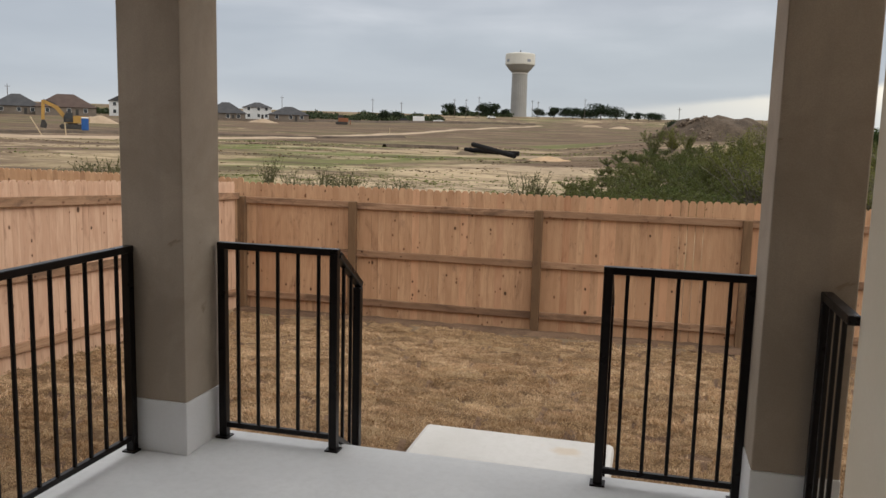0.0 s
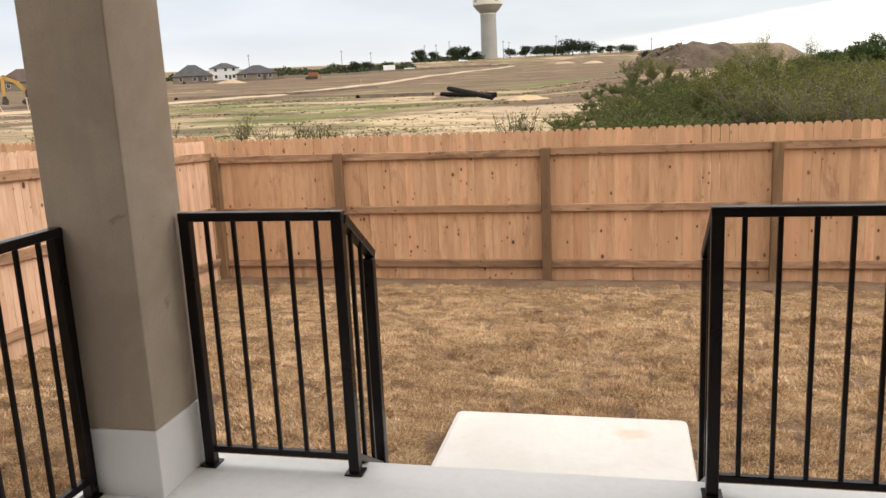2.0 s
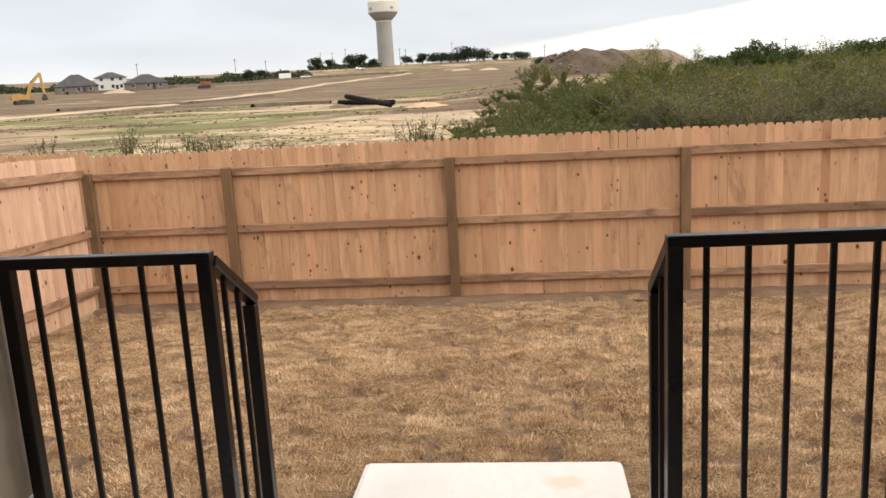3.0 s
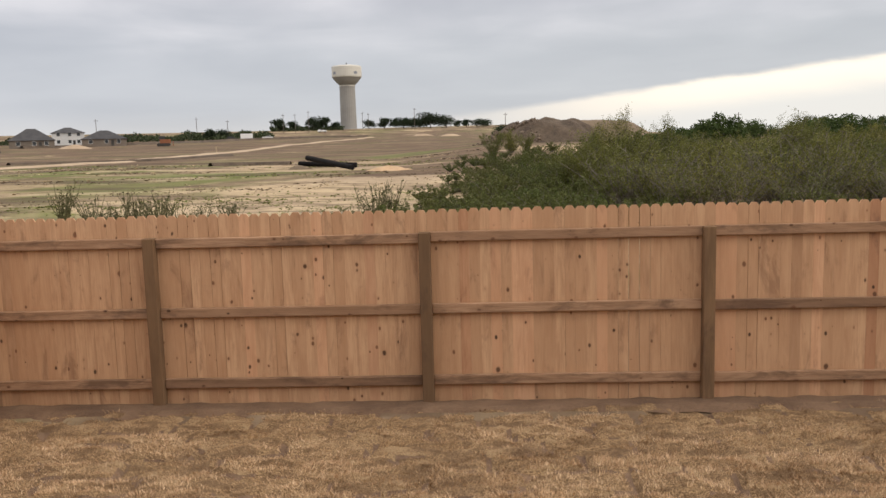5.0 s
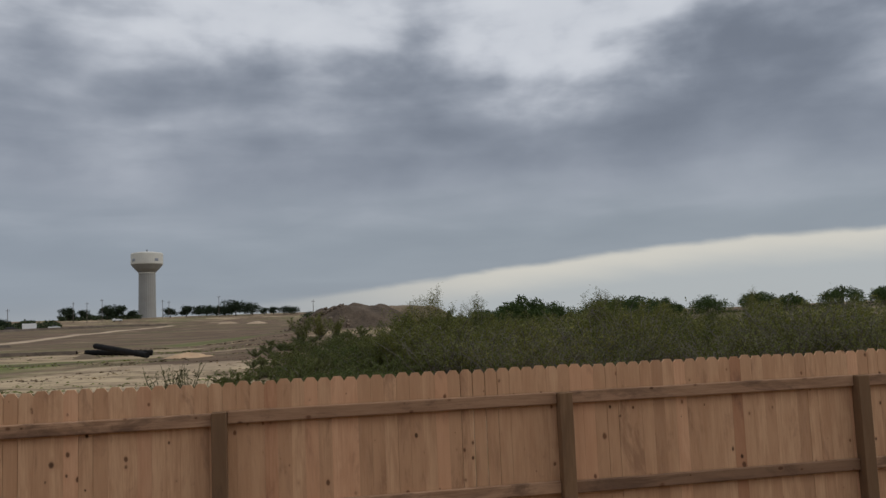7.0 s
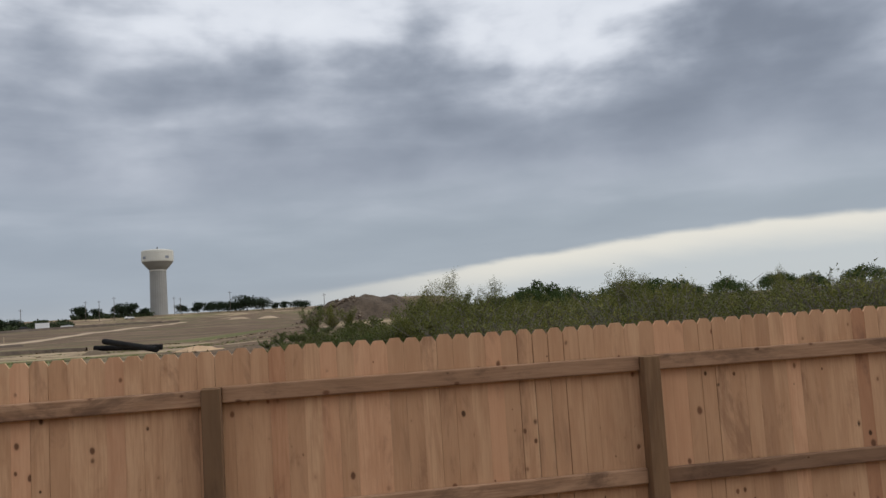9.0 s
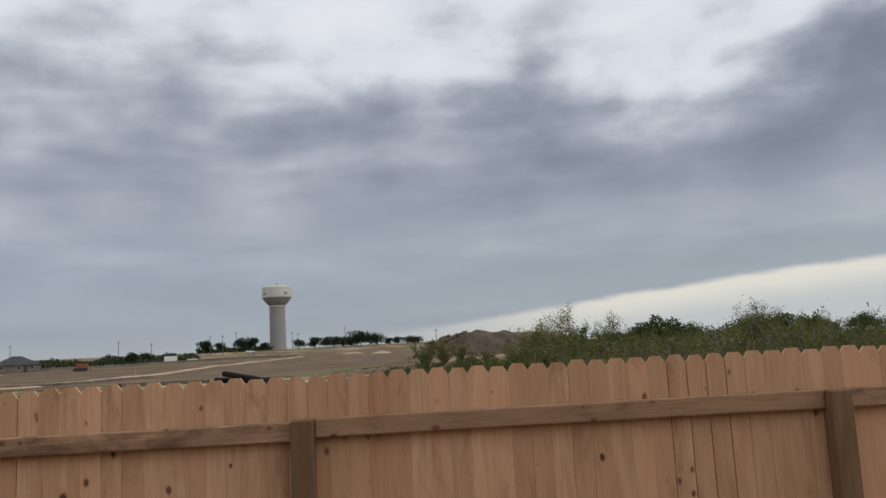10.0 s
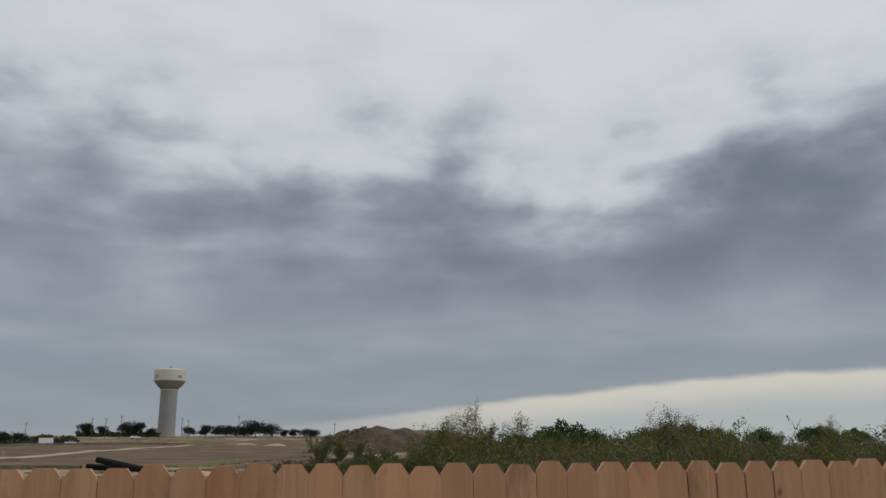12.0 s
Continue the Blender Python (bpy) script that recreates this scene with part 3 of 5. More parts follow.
# tufts of dry blades, turf by turf: each turf has its own tone and height, with bare seams between
verts, faces, tones = [], [], []
for _ in range(27000):
    x, y = rnd.uniform(-3.9, 6.2), rnd.uniform(-6.45, -0.26)
    if -0.08 < x < 1.27 and y < -4.97:
        continue
    row, col, seam = sod_cell(x, y)
    _, tint, cover, lean, tall = turf(row, col)
    if seam < 0.030 * (1 - grown_shut(x, y)) or rnd.random() > cover:
        continue
    worn = noise.noise((x * 1.3, y * 2.2, 6.0)) + 0.6 * noise.noise((x * 3.1, y * 5.0, 8.0)) + 0.50 * step01(y, -1.2, -0.35) + 0.30 * step01(y, -4.0, -0.8)
    if worn > 0.50 and rnd.random() < 0.75:
        continue
    tone = min(2, max(0, int(1.6 + 1.9 * (tint - 0.5) - 1.3 * worn + rnd.gauss(0, 0.45))))
    size = rnd.uniform(0.045, 0.105)
    near = step01(y, -0.3, -3.5)
    for _ in range(int(rnd.uniform(16, 28) * (0.5 + 0.5 * near) * (size / 0.07))):
        d, a = size * math.sqrt(rnd.random()), rnd.uniform(0, 6.28)
        bx, by = x + math.cos(a) * d * 1.35, y + math.sin(a) * d
        h = tall * rnd.uniform(0.016, 0.040) * (1.25 - 0.75 * d / size)
        out = a + rnd.gauss(0, 0.7) if rnd.random() < 0.7 else lean
        reach, wd, b = h * rnd.uniform(0.25, 1.1), rnd.uniform(0.0022, 0.0042), rnd.uniform(0, 3.14)
        z = lawn_z(bx, by) - 0.004
        i = len(verts)
        cx, sx = math.cos(b) * wd, math.sin(b) * wd
        verts += [(bx - cx, by - sx, z), (bx + cx, by + sx, z), (bx + math.cos(out) * reach, by + math.sin(out) * reach, z + h)]
        faces.append((i, i + 1, i + 2))
        tones.append(tone)
me = raw_mesh("grass", verts, faces, BLADES[0])
me.materials.append(BLADES[1])
me.materials.append(BLADES[2])
me.polygons.foreach_set("material_index", tones)
grass = new("grass", me)
tagged(grass, "dry straw-coloured grass tufts of the dormant lawn", "grass", kind="stuff")

# bare soil along the foot of the back fence
verts, faces = [], []
for i in range(181):
    x = -4.0 + 16.5 * i / 180
    for j, y in enumerate((-0.40, -0.30, -0.20, -0.10, 0.0, 0.10)):
        rag = 0.10 * noise.noise((x * 2.6, 1.0, 3.0)) if j == 0 else 0.0
        verts.append((x, y + rag, yard_z(x, y) + (0.030 if 0 < j < 5 else -0.02) + 0.022 * noise.noise((x * 5.0, y * 9.0, 7.0))))
for i in range(180):
    for j in range(5):
        a = i * 6 + j
        faces.append((a, a + 6, a + 7, a + 1))
tagged(new("soil_strip", raw_mesh("soil_strip", verts, faces, SOIL, True)), "bare brown soil along the foot of the fence", "soil", kind="structure")

# dry tufts and clods scattered over the graded land
rnd = random.Random(17)
verts, faces, tones = [], [], []
for _ in range(13000):
    az, r = rnd.uniform(-47, 2), 19 + 75 * rnd.random() ** 1.4
    x, y, z = polar(az, r)
    patch = noise.noise((x * 0.06, y * 0.16, 2.0)) + 0.5 * noise.noise((x * 0.3, y * 0.6, 5.0))
    if rnd.random() > 0.15 + patch * 1.3:
        continue
    tone = 0 if rnd.random() < 0.4 + patch else 1
    if noise.noise((x * 0.045, y * 0.1, 11.0)) > 0.22:
        tone = 2
    size = rnd.uniform(0.05, 0.14) * (0.7 + r / 70)
    for _ in range(4):
        a, h = rnd.uniform(0, 6.28), size * rnd.uniform(0.05, 0.35)
        px, py = x + rnd.gauss(0, size), y + rnd.gauss(0, size)
        i = len(verts)
        verts += [(px - math.cos(a) * size * 0.9, py - math.sin(a) * size * 0.9, z - 0.03), (px + math.cos(a) * size * 0.9, py + math.sin(a) * size * 0.9, z - 0.03),
                  (px + rnd.gauss(0, size * 0.4), py + rnd.gauss(0, size * 0.4), z + h)]
        faces.append((i, i + 1, i + 2))
        tones.append(tone)
me = raw_mesh("field_grass", verts, faces, blades_mat("field_tuft_brown", (0.09, 0.062, 0.04), (0.19, 0.135, 0.085), (0.13, 0.11, 0.05), (0.10, 0.07, 0.045), 0.3))
me.materials.append(blades_mat("field_tuft_straw", (0.34, 0.26, 0.145), (0.52, 0.41, 0.25), (0.36, 0.31, 0.14), (0.30, 0.22, 0.125), 0.3))
me.materials.append(blades_mat("field_tuft_green", (0.10, 0.125, 0.035), (0.20, 0.215, 0.065), (0.15, 0.18, 0.05), (0.12, 0.12, 0.04), 0.3))
me.polygons.foreach_set("material_index", tones)
tagged(new("field_grass", me), "scattered dry and green tufts over the graded land", "grass", kind="stuff")

# ---- porch ----
FLOOR = 0.918
bm = bmesh.new()
box(bm, -1.10, 2.16, -11.2, -6.40, 0.30, FLOOR, 0.012)
setting("porch_floor", bm, PORCH, "smooth grey concrete porch floor with a rounded edge", "floor")
bm = bmesh.new()
box(bm, -0.16, 1.25, -6.40, -6.10, 0.30, 0.735, 0.012)
setting("porch_step", bm, PORCH, "grey concrete step below the porch edge", "step")
bm = bmesh.new()
box(bm, -0.018, 1.20, -6.10, -5.03, 0.25, 0.558, 0.032)
setting("landing_slab", bm, NEW_SLAB, "pale new concrete landing slab with a tan stain", "slab")


def column(x0, x1):
    t = thing("porch_column", "square taupe stucco porch column with a pale base", "column", "porch columns", ((x0 + x1) / 2, -6.615, FLOOR))
    w = (x1 - x0) / 2
    part("shaft", box(bmesh.new(), -w + 0.003, w - 0.003, -0.162, 0.162, 0.255, 2.78, 0.006), STUCCO, t, "taupe stucco shaft with faint scuffs")
    part("base_trim", box(bmesh.new(), -w, w, -0.165, 0.165, 0.0, 0.255, 0.004), PALE_TRIM, t, "pale painted base board")
    return t


column(-1.030, -0.706)
column(1.766, 2.094)


def bar(bm, a, b, w=0.019, h=None):
    """A square bar between two points."""
    a, b = Vector(a), Vector(b)
    d = b - a
    q = d.to_track_quat("Y", "Z").to_matrix().to_4x4()
    made = bmesh.ops.create_cube(bm, size=1.0, matrix=Matrix.Translation((a + b) / 2) @ q @ Matrix.Diagonal((w * 2, d.length, (h or w) * 2, 1)))
    bmesh.ops.bevel(bm, geom=list({e for v in made["verts"] for e in v.link_edges}), offset=0.003, segments=1, affect="EDGES")
    return bm


BALUSTER = to_mesh("baluster", bar(bmesh.new(), (0, 0, 0), (0, 0, 1), 0.008), BLACK)
TOP = 1.885


def railing(a, b, ends, count, group):
    """A level black panel from a to b (x, y), with posts where ends says so."""
    t = thing("porch_railing", "black powder-coated metal porch railing with slim upright balusters", "railing", group)
    (ax, ay), (bx, by) = a, b
    run = math.hypot(bx - ax, by - ay)
    ox, oy = (bx - ax) / run * 0.021, (by - ay) / run * 0.021
    part("top_rail", bar(bmesh.new(), (ax - ox, ay - oy, TOP), (bx + ox * ends[1], by + oy * ends[1], TOP), 0.021, 0.016), BLACK, t)
    part("bottom_rail", bar(bmesh.new(), (ax, ay, 0.985), (bx, by, 0.985), 0.013, 0.013), BLACK, t)
    for k, (x, y) in enumerate((a, b)):
        if ends[k]:
            p = part("post", bar(bmesh.new(), (x, y, FLOOR), (x, y, TOP), 0.020), BLACK, t)
            part("foot_plate", box(bmesh.new(), x - 0.033, x + 0.033, y - 0.033, y + 0.033, FLOOR, FLOOR + 0.008), BLACK, p)
    for k in range(count):
        f = (0.081 + 0.105 * k) / run
        piece("baluster", BALUSTER, t, pose(ax + (bx - ax) * f, ay + (by - ay) * f, 0.99) @ Matrix.Diagonal((1, 1, TOP - 0.99, 1)))
    return t


def hand_rail(t, x):
    """The short sloping rail down the step, part of a railing."""
    part("hand_rail", bar(bmesh.new(), (x, -6.482, 1.872), (x, -6.180, 1.678), 0.0205, 0.016), BLACK, t)
    part("lower_post", bar(bmesh.new(), (x, -6.20, 0.735), (x, -6.20, 1.668), 0.020), BLACK, t)
    for y in (-6.40, -6.30):
        z = 1.675 + (1.87 - 1.675) * (-6.195 - y) / 0.305
        piece("baluster", BALUSTER, t, pose(x, y, 0.93 if y < -6.42 else 0.83) @ Matrix.Diagonal((1, 1, z - 0.83, 1)))
    part("lower_rail", bar(bmesh.new(), (x, -6.50, 0.985), (x, -6.20, 0.80), 0.013, 0.013), BLACK, t)


hand_rail(railing((-0.668, -6.50), (-0.086, -6.50), (1, 1), 5, "porch railings"), -0.080)
hand_rail(railing((1.172, -6.50), (1.752, -6.50), (1, 1), 5, "porch railings"), 1.172)
railing((-0.985, -6.80), (-0.985, -9.30), (1, 1), 23, "porch railings")
railing((1.985, -6.80), (1.985, -7.22), (1, 0), 3, "porch railings")

# house: wing beside the porch, wall and door behind, porch roof
bm = bmesh.new()
box(bm, 2.02, 2.20, -11.2, -7.24, 0.2, 3.74)
box(bm, 2.20, 7.0, -7.42, -7.24, 0.2, 3.74)
setting("wall_east", bm, WALL_PAINT, "pale grey painted house wall beside the porch", "wall")
bm = bmesh.new()
box(bm, 2.000, 2.22, -7.80, -7.222, FLOOR + 0.002, 3.70, 0.003)
setting("corner_trim", bm, BEIGE_TRIM, "beige corner board of the house wall", "trim")
bm = bmesh.new()
box(bm, -8.0, 0.75, -11.4, -11.2, 0.2, 3.74)
box(bm, 1.75, 2.20, -11.4, -11.2, 0.2, 3.74)
box(bm, 0.75, 1.75, -11.4, -11.2, FLOOR + 2.05, 3.74)
setting("wall_south", bm, WALL_PAINT, "pale grey painted back wall of the house", "wall")
# out-of-view wall, added to block western light from the column fronts
setting("wall_west", box(bmesh.new(), -1.16, -0.98, -11.2, -9.36, 0.2, 3.69), WALL_PAINT, "unseen added wall that keeps west light off the column fronts", "wall")
door = tagged(part("door_1", box(bmesh.new(), 0.76, 1.74, -11.37, -11.32, FLOOR, FLOOR + 2.04, 0.004), BEIGE_TRIM), "closed beige back door of the house", "door", kind="structure")
part("door_handle", tube(bmesh.new(), (0.84, -11.32, FLOOR + 1.0), (0.84, -11.26, FLOOR + 1.0), 0.025, 0.025, 10), DARK_STEEL, door)
# ceiling out of view, put in for the shade under the roof
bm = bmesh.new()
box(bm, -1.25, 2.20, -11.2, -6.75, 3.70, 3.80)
setting("ceiling", bm, SOFFIT, "mid-grey porch ceiling, out of view, shading the porch", "ceiling")
bm = bmesh.new()
box(bm, -1.02, 2.065, -6.775, -6.475, FLOOR + 2.78, 3.95)
setting("porch_beam", bm, STUCCO, "taupe stucco beam over the porch columns", "beam")
bm = bmesh.new()
box(bm, -1.30, 2.4, -11.6, -6.40, 3.96, 4.06)
setting("porch_roof", bm, GREY_ROOF, "flat grey porch roof", "roof")

# ---- fences ----
PITCH, TALL = 0.0922, 1.735
W2 = 0.0461


def picket_mesh(name, top, w, ear, mat=None):
    mat = mat or CEDAR
    o = [(-w, 0), (w, 0), (w, top - ear), (w - ear * 0.72, top), (-w + ear * 0.72, top), (-w, top - ear)]
    return to_mesh(name, prism(bmesh.new(), o, 0.0, 0.016, 0.0002), mat)


PICKETS = [picket_mesh("picket", TALL + 0.02, W2 + d, 0.029 + e) for d, e in ((0.0, 0.0), (0.0, 0.003), (0.0, -0.002), (0.0, 0.001), (0.0, 0.002), (0.0, 0.0), (-0.0002, 0.001), (-0.0014, 0.0), (-0.0028, 0.002))]
# side boards carry the lit copy of the cedar
SIDE_PICKETS = [picket_mesh("picket", TALL + 0.02, W2 + d, 0.029 + e, CEDAR_SIDE_LIT) for d, e in ((0.0, 0.0), (0.0, 0.003), (-0.0004, -0.002), (-0.0016, 0.001))]


DARK_BOARD, PALE = picket_mesh("picket", TALL + 0.02, W2 - 0.001, 0.03, CEDAR_DARK), picket_mesh("picket", TALL + 0.02, W2, 0.03, CEDAR_PALE)


def pickets(t, a, b, base, side=0.0, face=0.0, odd=None):
    """Dog-eared boards from a to b along the fence; base gives the foot's height."""
    rp = random.Random(int(a * 100) + 7)
    k = 0
    while a + (k + 0.5) * PITCH < b:
        s = a + (k + 0.5) * PITCH + rp.uniform(-0.0004, 0.0004)
        dz = base(s) - 0.02 + rp.uniform(-0.006, 0.006)
        m = pose(s, face + rp.uniform(-0.0005, 0.0015), dz, 0, rp.uniform(-0.02, 0.02), 0) if not side else pose(side, s, dz, rp.uniform(-0.03, 0.03), 0, 90)
        piece("picket", (odd or {}).get(k) or rp.choice(SIDE_PICKETS if side else PICKETS), t, m)
        k += 1


odd = {47: DARK_BOARD, 85: DARK_BOARD, 50: PALE, 52: PALE, 53: PALE, 60: PALE, 71: PALE, 72: PALE, 33: PALE, 96: PALE, 38: PALE, 26: PALE, 80: PALE}
RAILS = (0.168, 0.814, 1.450)


def back_fence(name, posts, a, b, label, up=0.0):
    t = thing(name, label, "fence", at=(0, 0, up))
    for x in posts:
        if a - 0.2 <= x <= b + 0.2:
            part("post", box(bmesh.new(), x - 0.050, x + 0.050, -0.056, 0.036, -0.25, 1.540, 0.006), POST_WOOD, t, "weathered square timber post")
    cuts = [a] + [x for x in posts if a + 0.3 < x < b - 0.3] + [b]
    rr = random.Random(11)
    for z in RAILS:
        for p, q in zip(cuts, cuts[1:]):
            d = rr.uniform(-0.006, 0.006)
            part("rail", box(bmesh.new(), p + 0.0505, q - 0.0505, 0.0, 0.0375, z + d, z + d + 0.088, 0.008), CEDAR_RAIL, t, "knotty brown horizontal rail")
    pickets(t, a, b, lambda s: 0.0, 0.0, 0.039, odd if up == 0.0 else None)
    return t


X0 = 0.571 - 50 * PITCH
back_fence("wood_fence", [-4.034, -2.44, 0.0, 2.44, 4.88, 7.32, 9.76, 12.2], X0, 12.25, "new cedar privacy fence with dog-eared pickets and three rails")
back_fence("wood_fence", [-13.79, -11.35, -8.91, -6.47], X0 - 110 * PITCH, X0 - 0.001, "new cedar privacy fence behind the neighbouring yard", 0.05)

side = thing("wood_fence", "new cedar side fence stepping up the sloping yard", "fence")


def rake(y):
    return 0.053 * max(0.0, -y)


for y in (-2.44, -4.88, -7.32):
    z = rake(y)
    part("post", box(bmesh.new(), -4.20, -4.11, y - 0.045, y + 0.045, z - 0.3, 1.54 + z, 0.006), POST_WOOD, side, "weathered square timber post")
for z in (0.19, 0.83, 1.50):
    for p, q in ((-0.06, -2.44), (-2.44, -4.88), (-4.88, -7.32), (-7.32, -9.7)):
        bm = bmesh.new()
        bar(bm, (-4.065, p, z + 0.044 + rake(p)), (-4.065, q + 0.002, z + 0.044 + rake(q)), 0.019, 0.044)
        part("rail", bm, CEDAR_RAIL_Y, side, "knotty brown horizontal rail")
pickets(side, -9.7, -0.07, lambda s: rake(s), -4.086)


# ---- plants ----
def leaf(verts, faces, p, size, rp, slim=0.4, three=False):
    d = Vector((rp.gauss(0, 1), rp.gauss(0, 1), rp.gauss(0, 0.8))).normalized()
    u = d.orthogonal().normalized()
    u.rotate(Matrix.Rotation(rp.uniform(0, 6.28), 3, d))
    i = len(verts)
    a, b = d * size, u * size * slim
    if three:
        verts += [tuple(p - a + b), tuple(p + a), tuple(p - a - b)]
        faces.append((i, i + 1, i + 2))
        return
    verts += [tuple(p - a), tuple(p + b), tuple(p + a), tuple(p - b)]
    faces.append((i, i + 1, i + 2, i + 3))


def stick(verts, faces, a, b, r0, r1, sides=3):
    """A thin tapered open tube."""
    d = (b - a).normalized()
    u = d.orthogonal().normalized()
    w = d.cross(u)
    i = len(verts)
    for p, rr in ((a, r0), (b, r1)):
        for k in range(sides):
            q = 2 * math.pi * k / sides
            verts.append(tuple(p + (u * math.cos(q) + w * math.sin(q)) * rr))
    for k in range(sides):
        faces.append((i + k, i + (k + 1) % sides, i + sides + (k + 1) % sides, i + sides + k))


def shrub_meshes(seed, tall, spread, stems, twigs, leaves, size, bare, slim=0.4):
    """Stems that fan out from the ground, with leaves above the bare lower part."""
    rp = random.Random(seed)
    wood = ([], [])
    verts, faces = [], []
    for _ in range(stems):
        a, lean = rp.uniform(0, 6.28), rp.uniform(0.1, 1.0) * spread
        h = tall * rp.uniform(0.62, 1.0)
        pts = []
        for k in range(5):
            f = k / 4
            pts.append(Vector((math.cos(a) * lean * f ** 1.25 + rp.gauss(0, 0.03) * tall * f, math.sin(a) * lean * f ** 1.25 + rp.gauss(0, 0.03) * tall * f, h * f - 0.05)))
        for k in range(4):
            stick(*wood, pts[k], pts[k + 1], 0.022 * (1 - k * 0.22), 0.022 * (0.78 - k * 0.22) + 0.002, 3)
        for _ in range(twigs):
            f = rp.uniform(0.25, 0.98)
            k = min(3, int(f * 4))
            p = pts[k].lerp(pts[k + 1], f * 4 - k)
            q = p + Vector((rp.gauss(0, 0.3), rp.gauss(0, 0.3), rp.uniform(0.1, 0.5))) * (tall * 0.20)
            if f < bare or rp.random() < 0.45:
                stick(*wood, p, q, 0.008, 0.003, 3)
            if f < bare and rp.random() > 0.15:
                continue
            for _ in range(leaves):
                g = rp.uniform(0.1, 1.05)
                c = p.lerp(q, g) + Vector((rp.gauss(0, 0.024), rp.gauss(0, 0.024), rp.gauss(0, 0.024))) * tall
                if c.z > 0.06:
                    leaf(verts, faces, c, size * rp.uniform(0.6, 1.25), rp, slim, True)
    return wood, verts, faces


def shrub(name, label, seed, leaf_material, wood_mat=None, **kw):
    t = thing(name, label, "shrub")
    wood, verts, faces = shrub_meshes(seed, **kw)
    tagged(new("stem", raw_mesh("stem", *wood, wood_mat or TWIG)), "thin bare stems").parent = t
    ob = new("foliage", raw_mesh("foliage", verts, faces, leaf_material))
    ob.parent = t
    return t


willows = [shrub("willow_shrub", "yellow-green willow shrub with bare grey lower stems", 20 + k, WILLOW, tall=2.6, spread=1.6, stems=20, twigs=19, leaves=17, size=0.046, bare=0.26, slim=0.34) for k in range(4)]
brush = [shrub("bare_brush", "tangle of bare grey brush stems with few leaves", 140 + k, WILLOW, tall=1.9, spread=1.5, stems=28, twigs=16, leaves=3, size=0.045, bare=0.45, slim=0.35) for k in range(3)]
wisps = [shrub("willow_sapling", "thin airy willow sapling standing above the thicket", 40 + k, WILLOW, tall=3.1, spread=0.75, stems=9, twigs=20, leaves=24, size=0.036, bare=0.4, slim=0.28) for k in range(2)]
scrubs = [shrub("scrub_bush", "low dark green scrub bush beyond the fence", 60 + k, SCRUB, tall=1.05, spread=1.5, stems=22, twigs=10, leaves=13, size=0.050, bare=0.1, slim=0.35) for k in range(3)]


def dome_bush(seed, tall, wide):
    """A close rounded bush: short stems under many small lobes of leaves."""
    rp = random.Random(seed)
    t = thing("mesquite_bush", "dense dark green domed mesquite bush", "shrub")
    wood, verts, faces = ([], []), [], []
    for _ in range(34):
        a, d = rp.uniform(0, 6.28), math.sqrt(rp.random()) * 0.80
        h = math.sqrt(max(0.05, 1 - d * d)) * rp.uniform(0.62, 1.0)
        c = Vector((math.cos(a) * d * wide / 2, math.sin(a) * d * wide / 2, tall * 0.84 * h))
        stick(*wood, Vector((0.1 * math.cos(a), 0.1 * math.sin(a), -0.05)), c, 0.05, 0.012, 3)
        rad = wide * rp.uniform(0.09, 0.15)
        for _ in range(150):
            v = Vector((rp.gauss(0, 1), rp.gauss(0, 1), rp.gauss(0, 1))).normalized() * rad * rp.uniform(0.55, 1.12)
            v.z *= 0.8
            leaf(verts, faces, c + v, 0.085 * rp.uniform(0.6, 1.3), rp, 0.5, True)
    new("stem", raw_mesh("stem", *wood, TWIG)).parent = t
    new("foliage", raw_mesh("foliage", verts, faces, MESQUITE)).parent = t
    return t


mesquites = [dome_bush(80 + k, 2.5, w) for k, w in enumerate((4.4, 3.6, 5.0))]
weeds = [shrub("dry_weed", "tall dry brown weed stalks behind the fence", 100 + k, DRY_WEED, DRY_WEED, tall=1.3, spread=0.6, stems=22, twigs=7, leaves=2, size=0.030, bare=0.5, slim=0.6) for k in range(3)]

used, counts = set(), collections.Counter()


def plant(kind, x, y, scale=1.0, turn=None):
    rp = random.Random(int(x * 37 + y * 91))
    src = kind[counts[id(kind)] % len(kind)]
    counts[id(kind)] += 1
    m = pose(x, y, land(x, y) - 0.02, 0, 0, rp.uniform(0, 360))
    sc = Matrix.Diagonal((scale, scale, scale * rp.uniform(0.9, 1.1), 1))
    if src.name not in used:
        used.add(src.name)
        src.matrix_basis = m @ sc
        return src
    o = copy_thing(src, m)
    o.scale = (scale, scale, scale * rp.uniform(0.9, 1.1))
    return o


rp = random.Random(5)
# thicket of willow, row behind row
for r0, r1, a0, a1, count in ((24, 28, 5.0, 46, 34), (28, 34, 6.0, 46, 36), (34, 43, 6.0, 46, 30), (43, 58, 7.5, 46, 22)):
    for k in range(count):
        az = a0 + (a1 - a0) * (k + rp.uniform(0.1, 0.9)) / count
        x, y, z = polar(az, rp.uniform(r0, r1))
        plant(willows, x, y, rp.uniform(0.5, 0.95) * (0.8 + 0.2 * step01(az, 6, 11)) * (1.0 - 0.14 * step01(az, 22, 30)))
for az, r, s in ((0.6, 58, 0.75), (1.8, 62, 0.85), (3.0, 60, 0.7), (7.2, 27, 0.85), (8.0, 29, 0.95), (8.8, 31, 1.0), (9.6, 30, 0.95), (10.5, 32, 0.9), (11.5, 31, 0.9), (16.5, 33, 0.95)):
    x, y, z = polar(az, r)
    plant(willows, x, y, s)
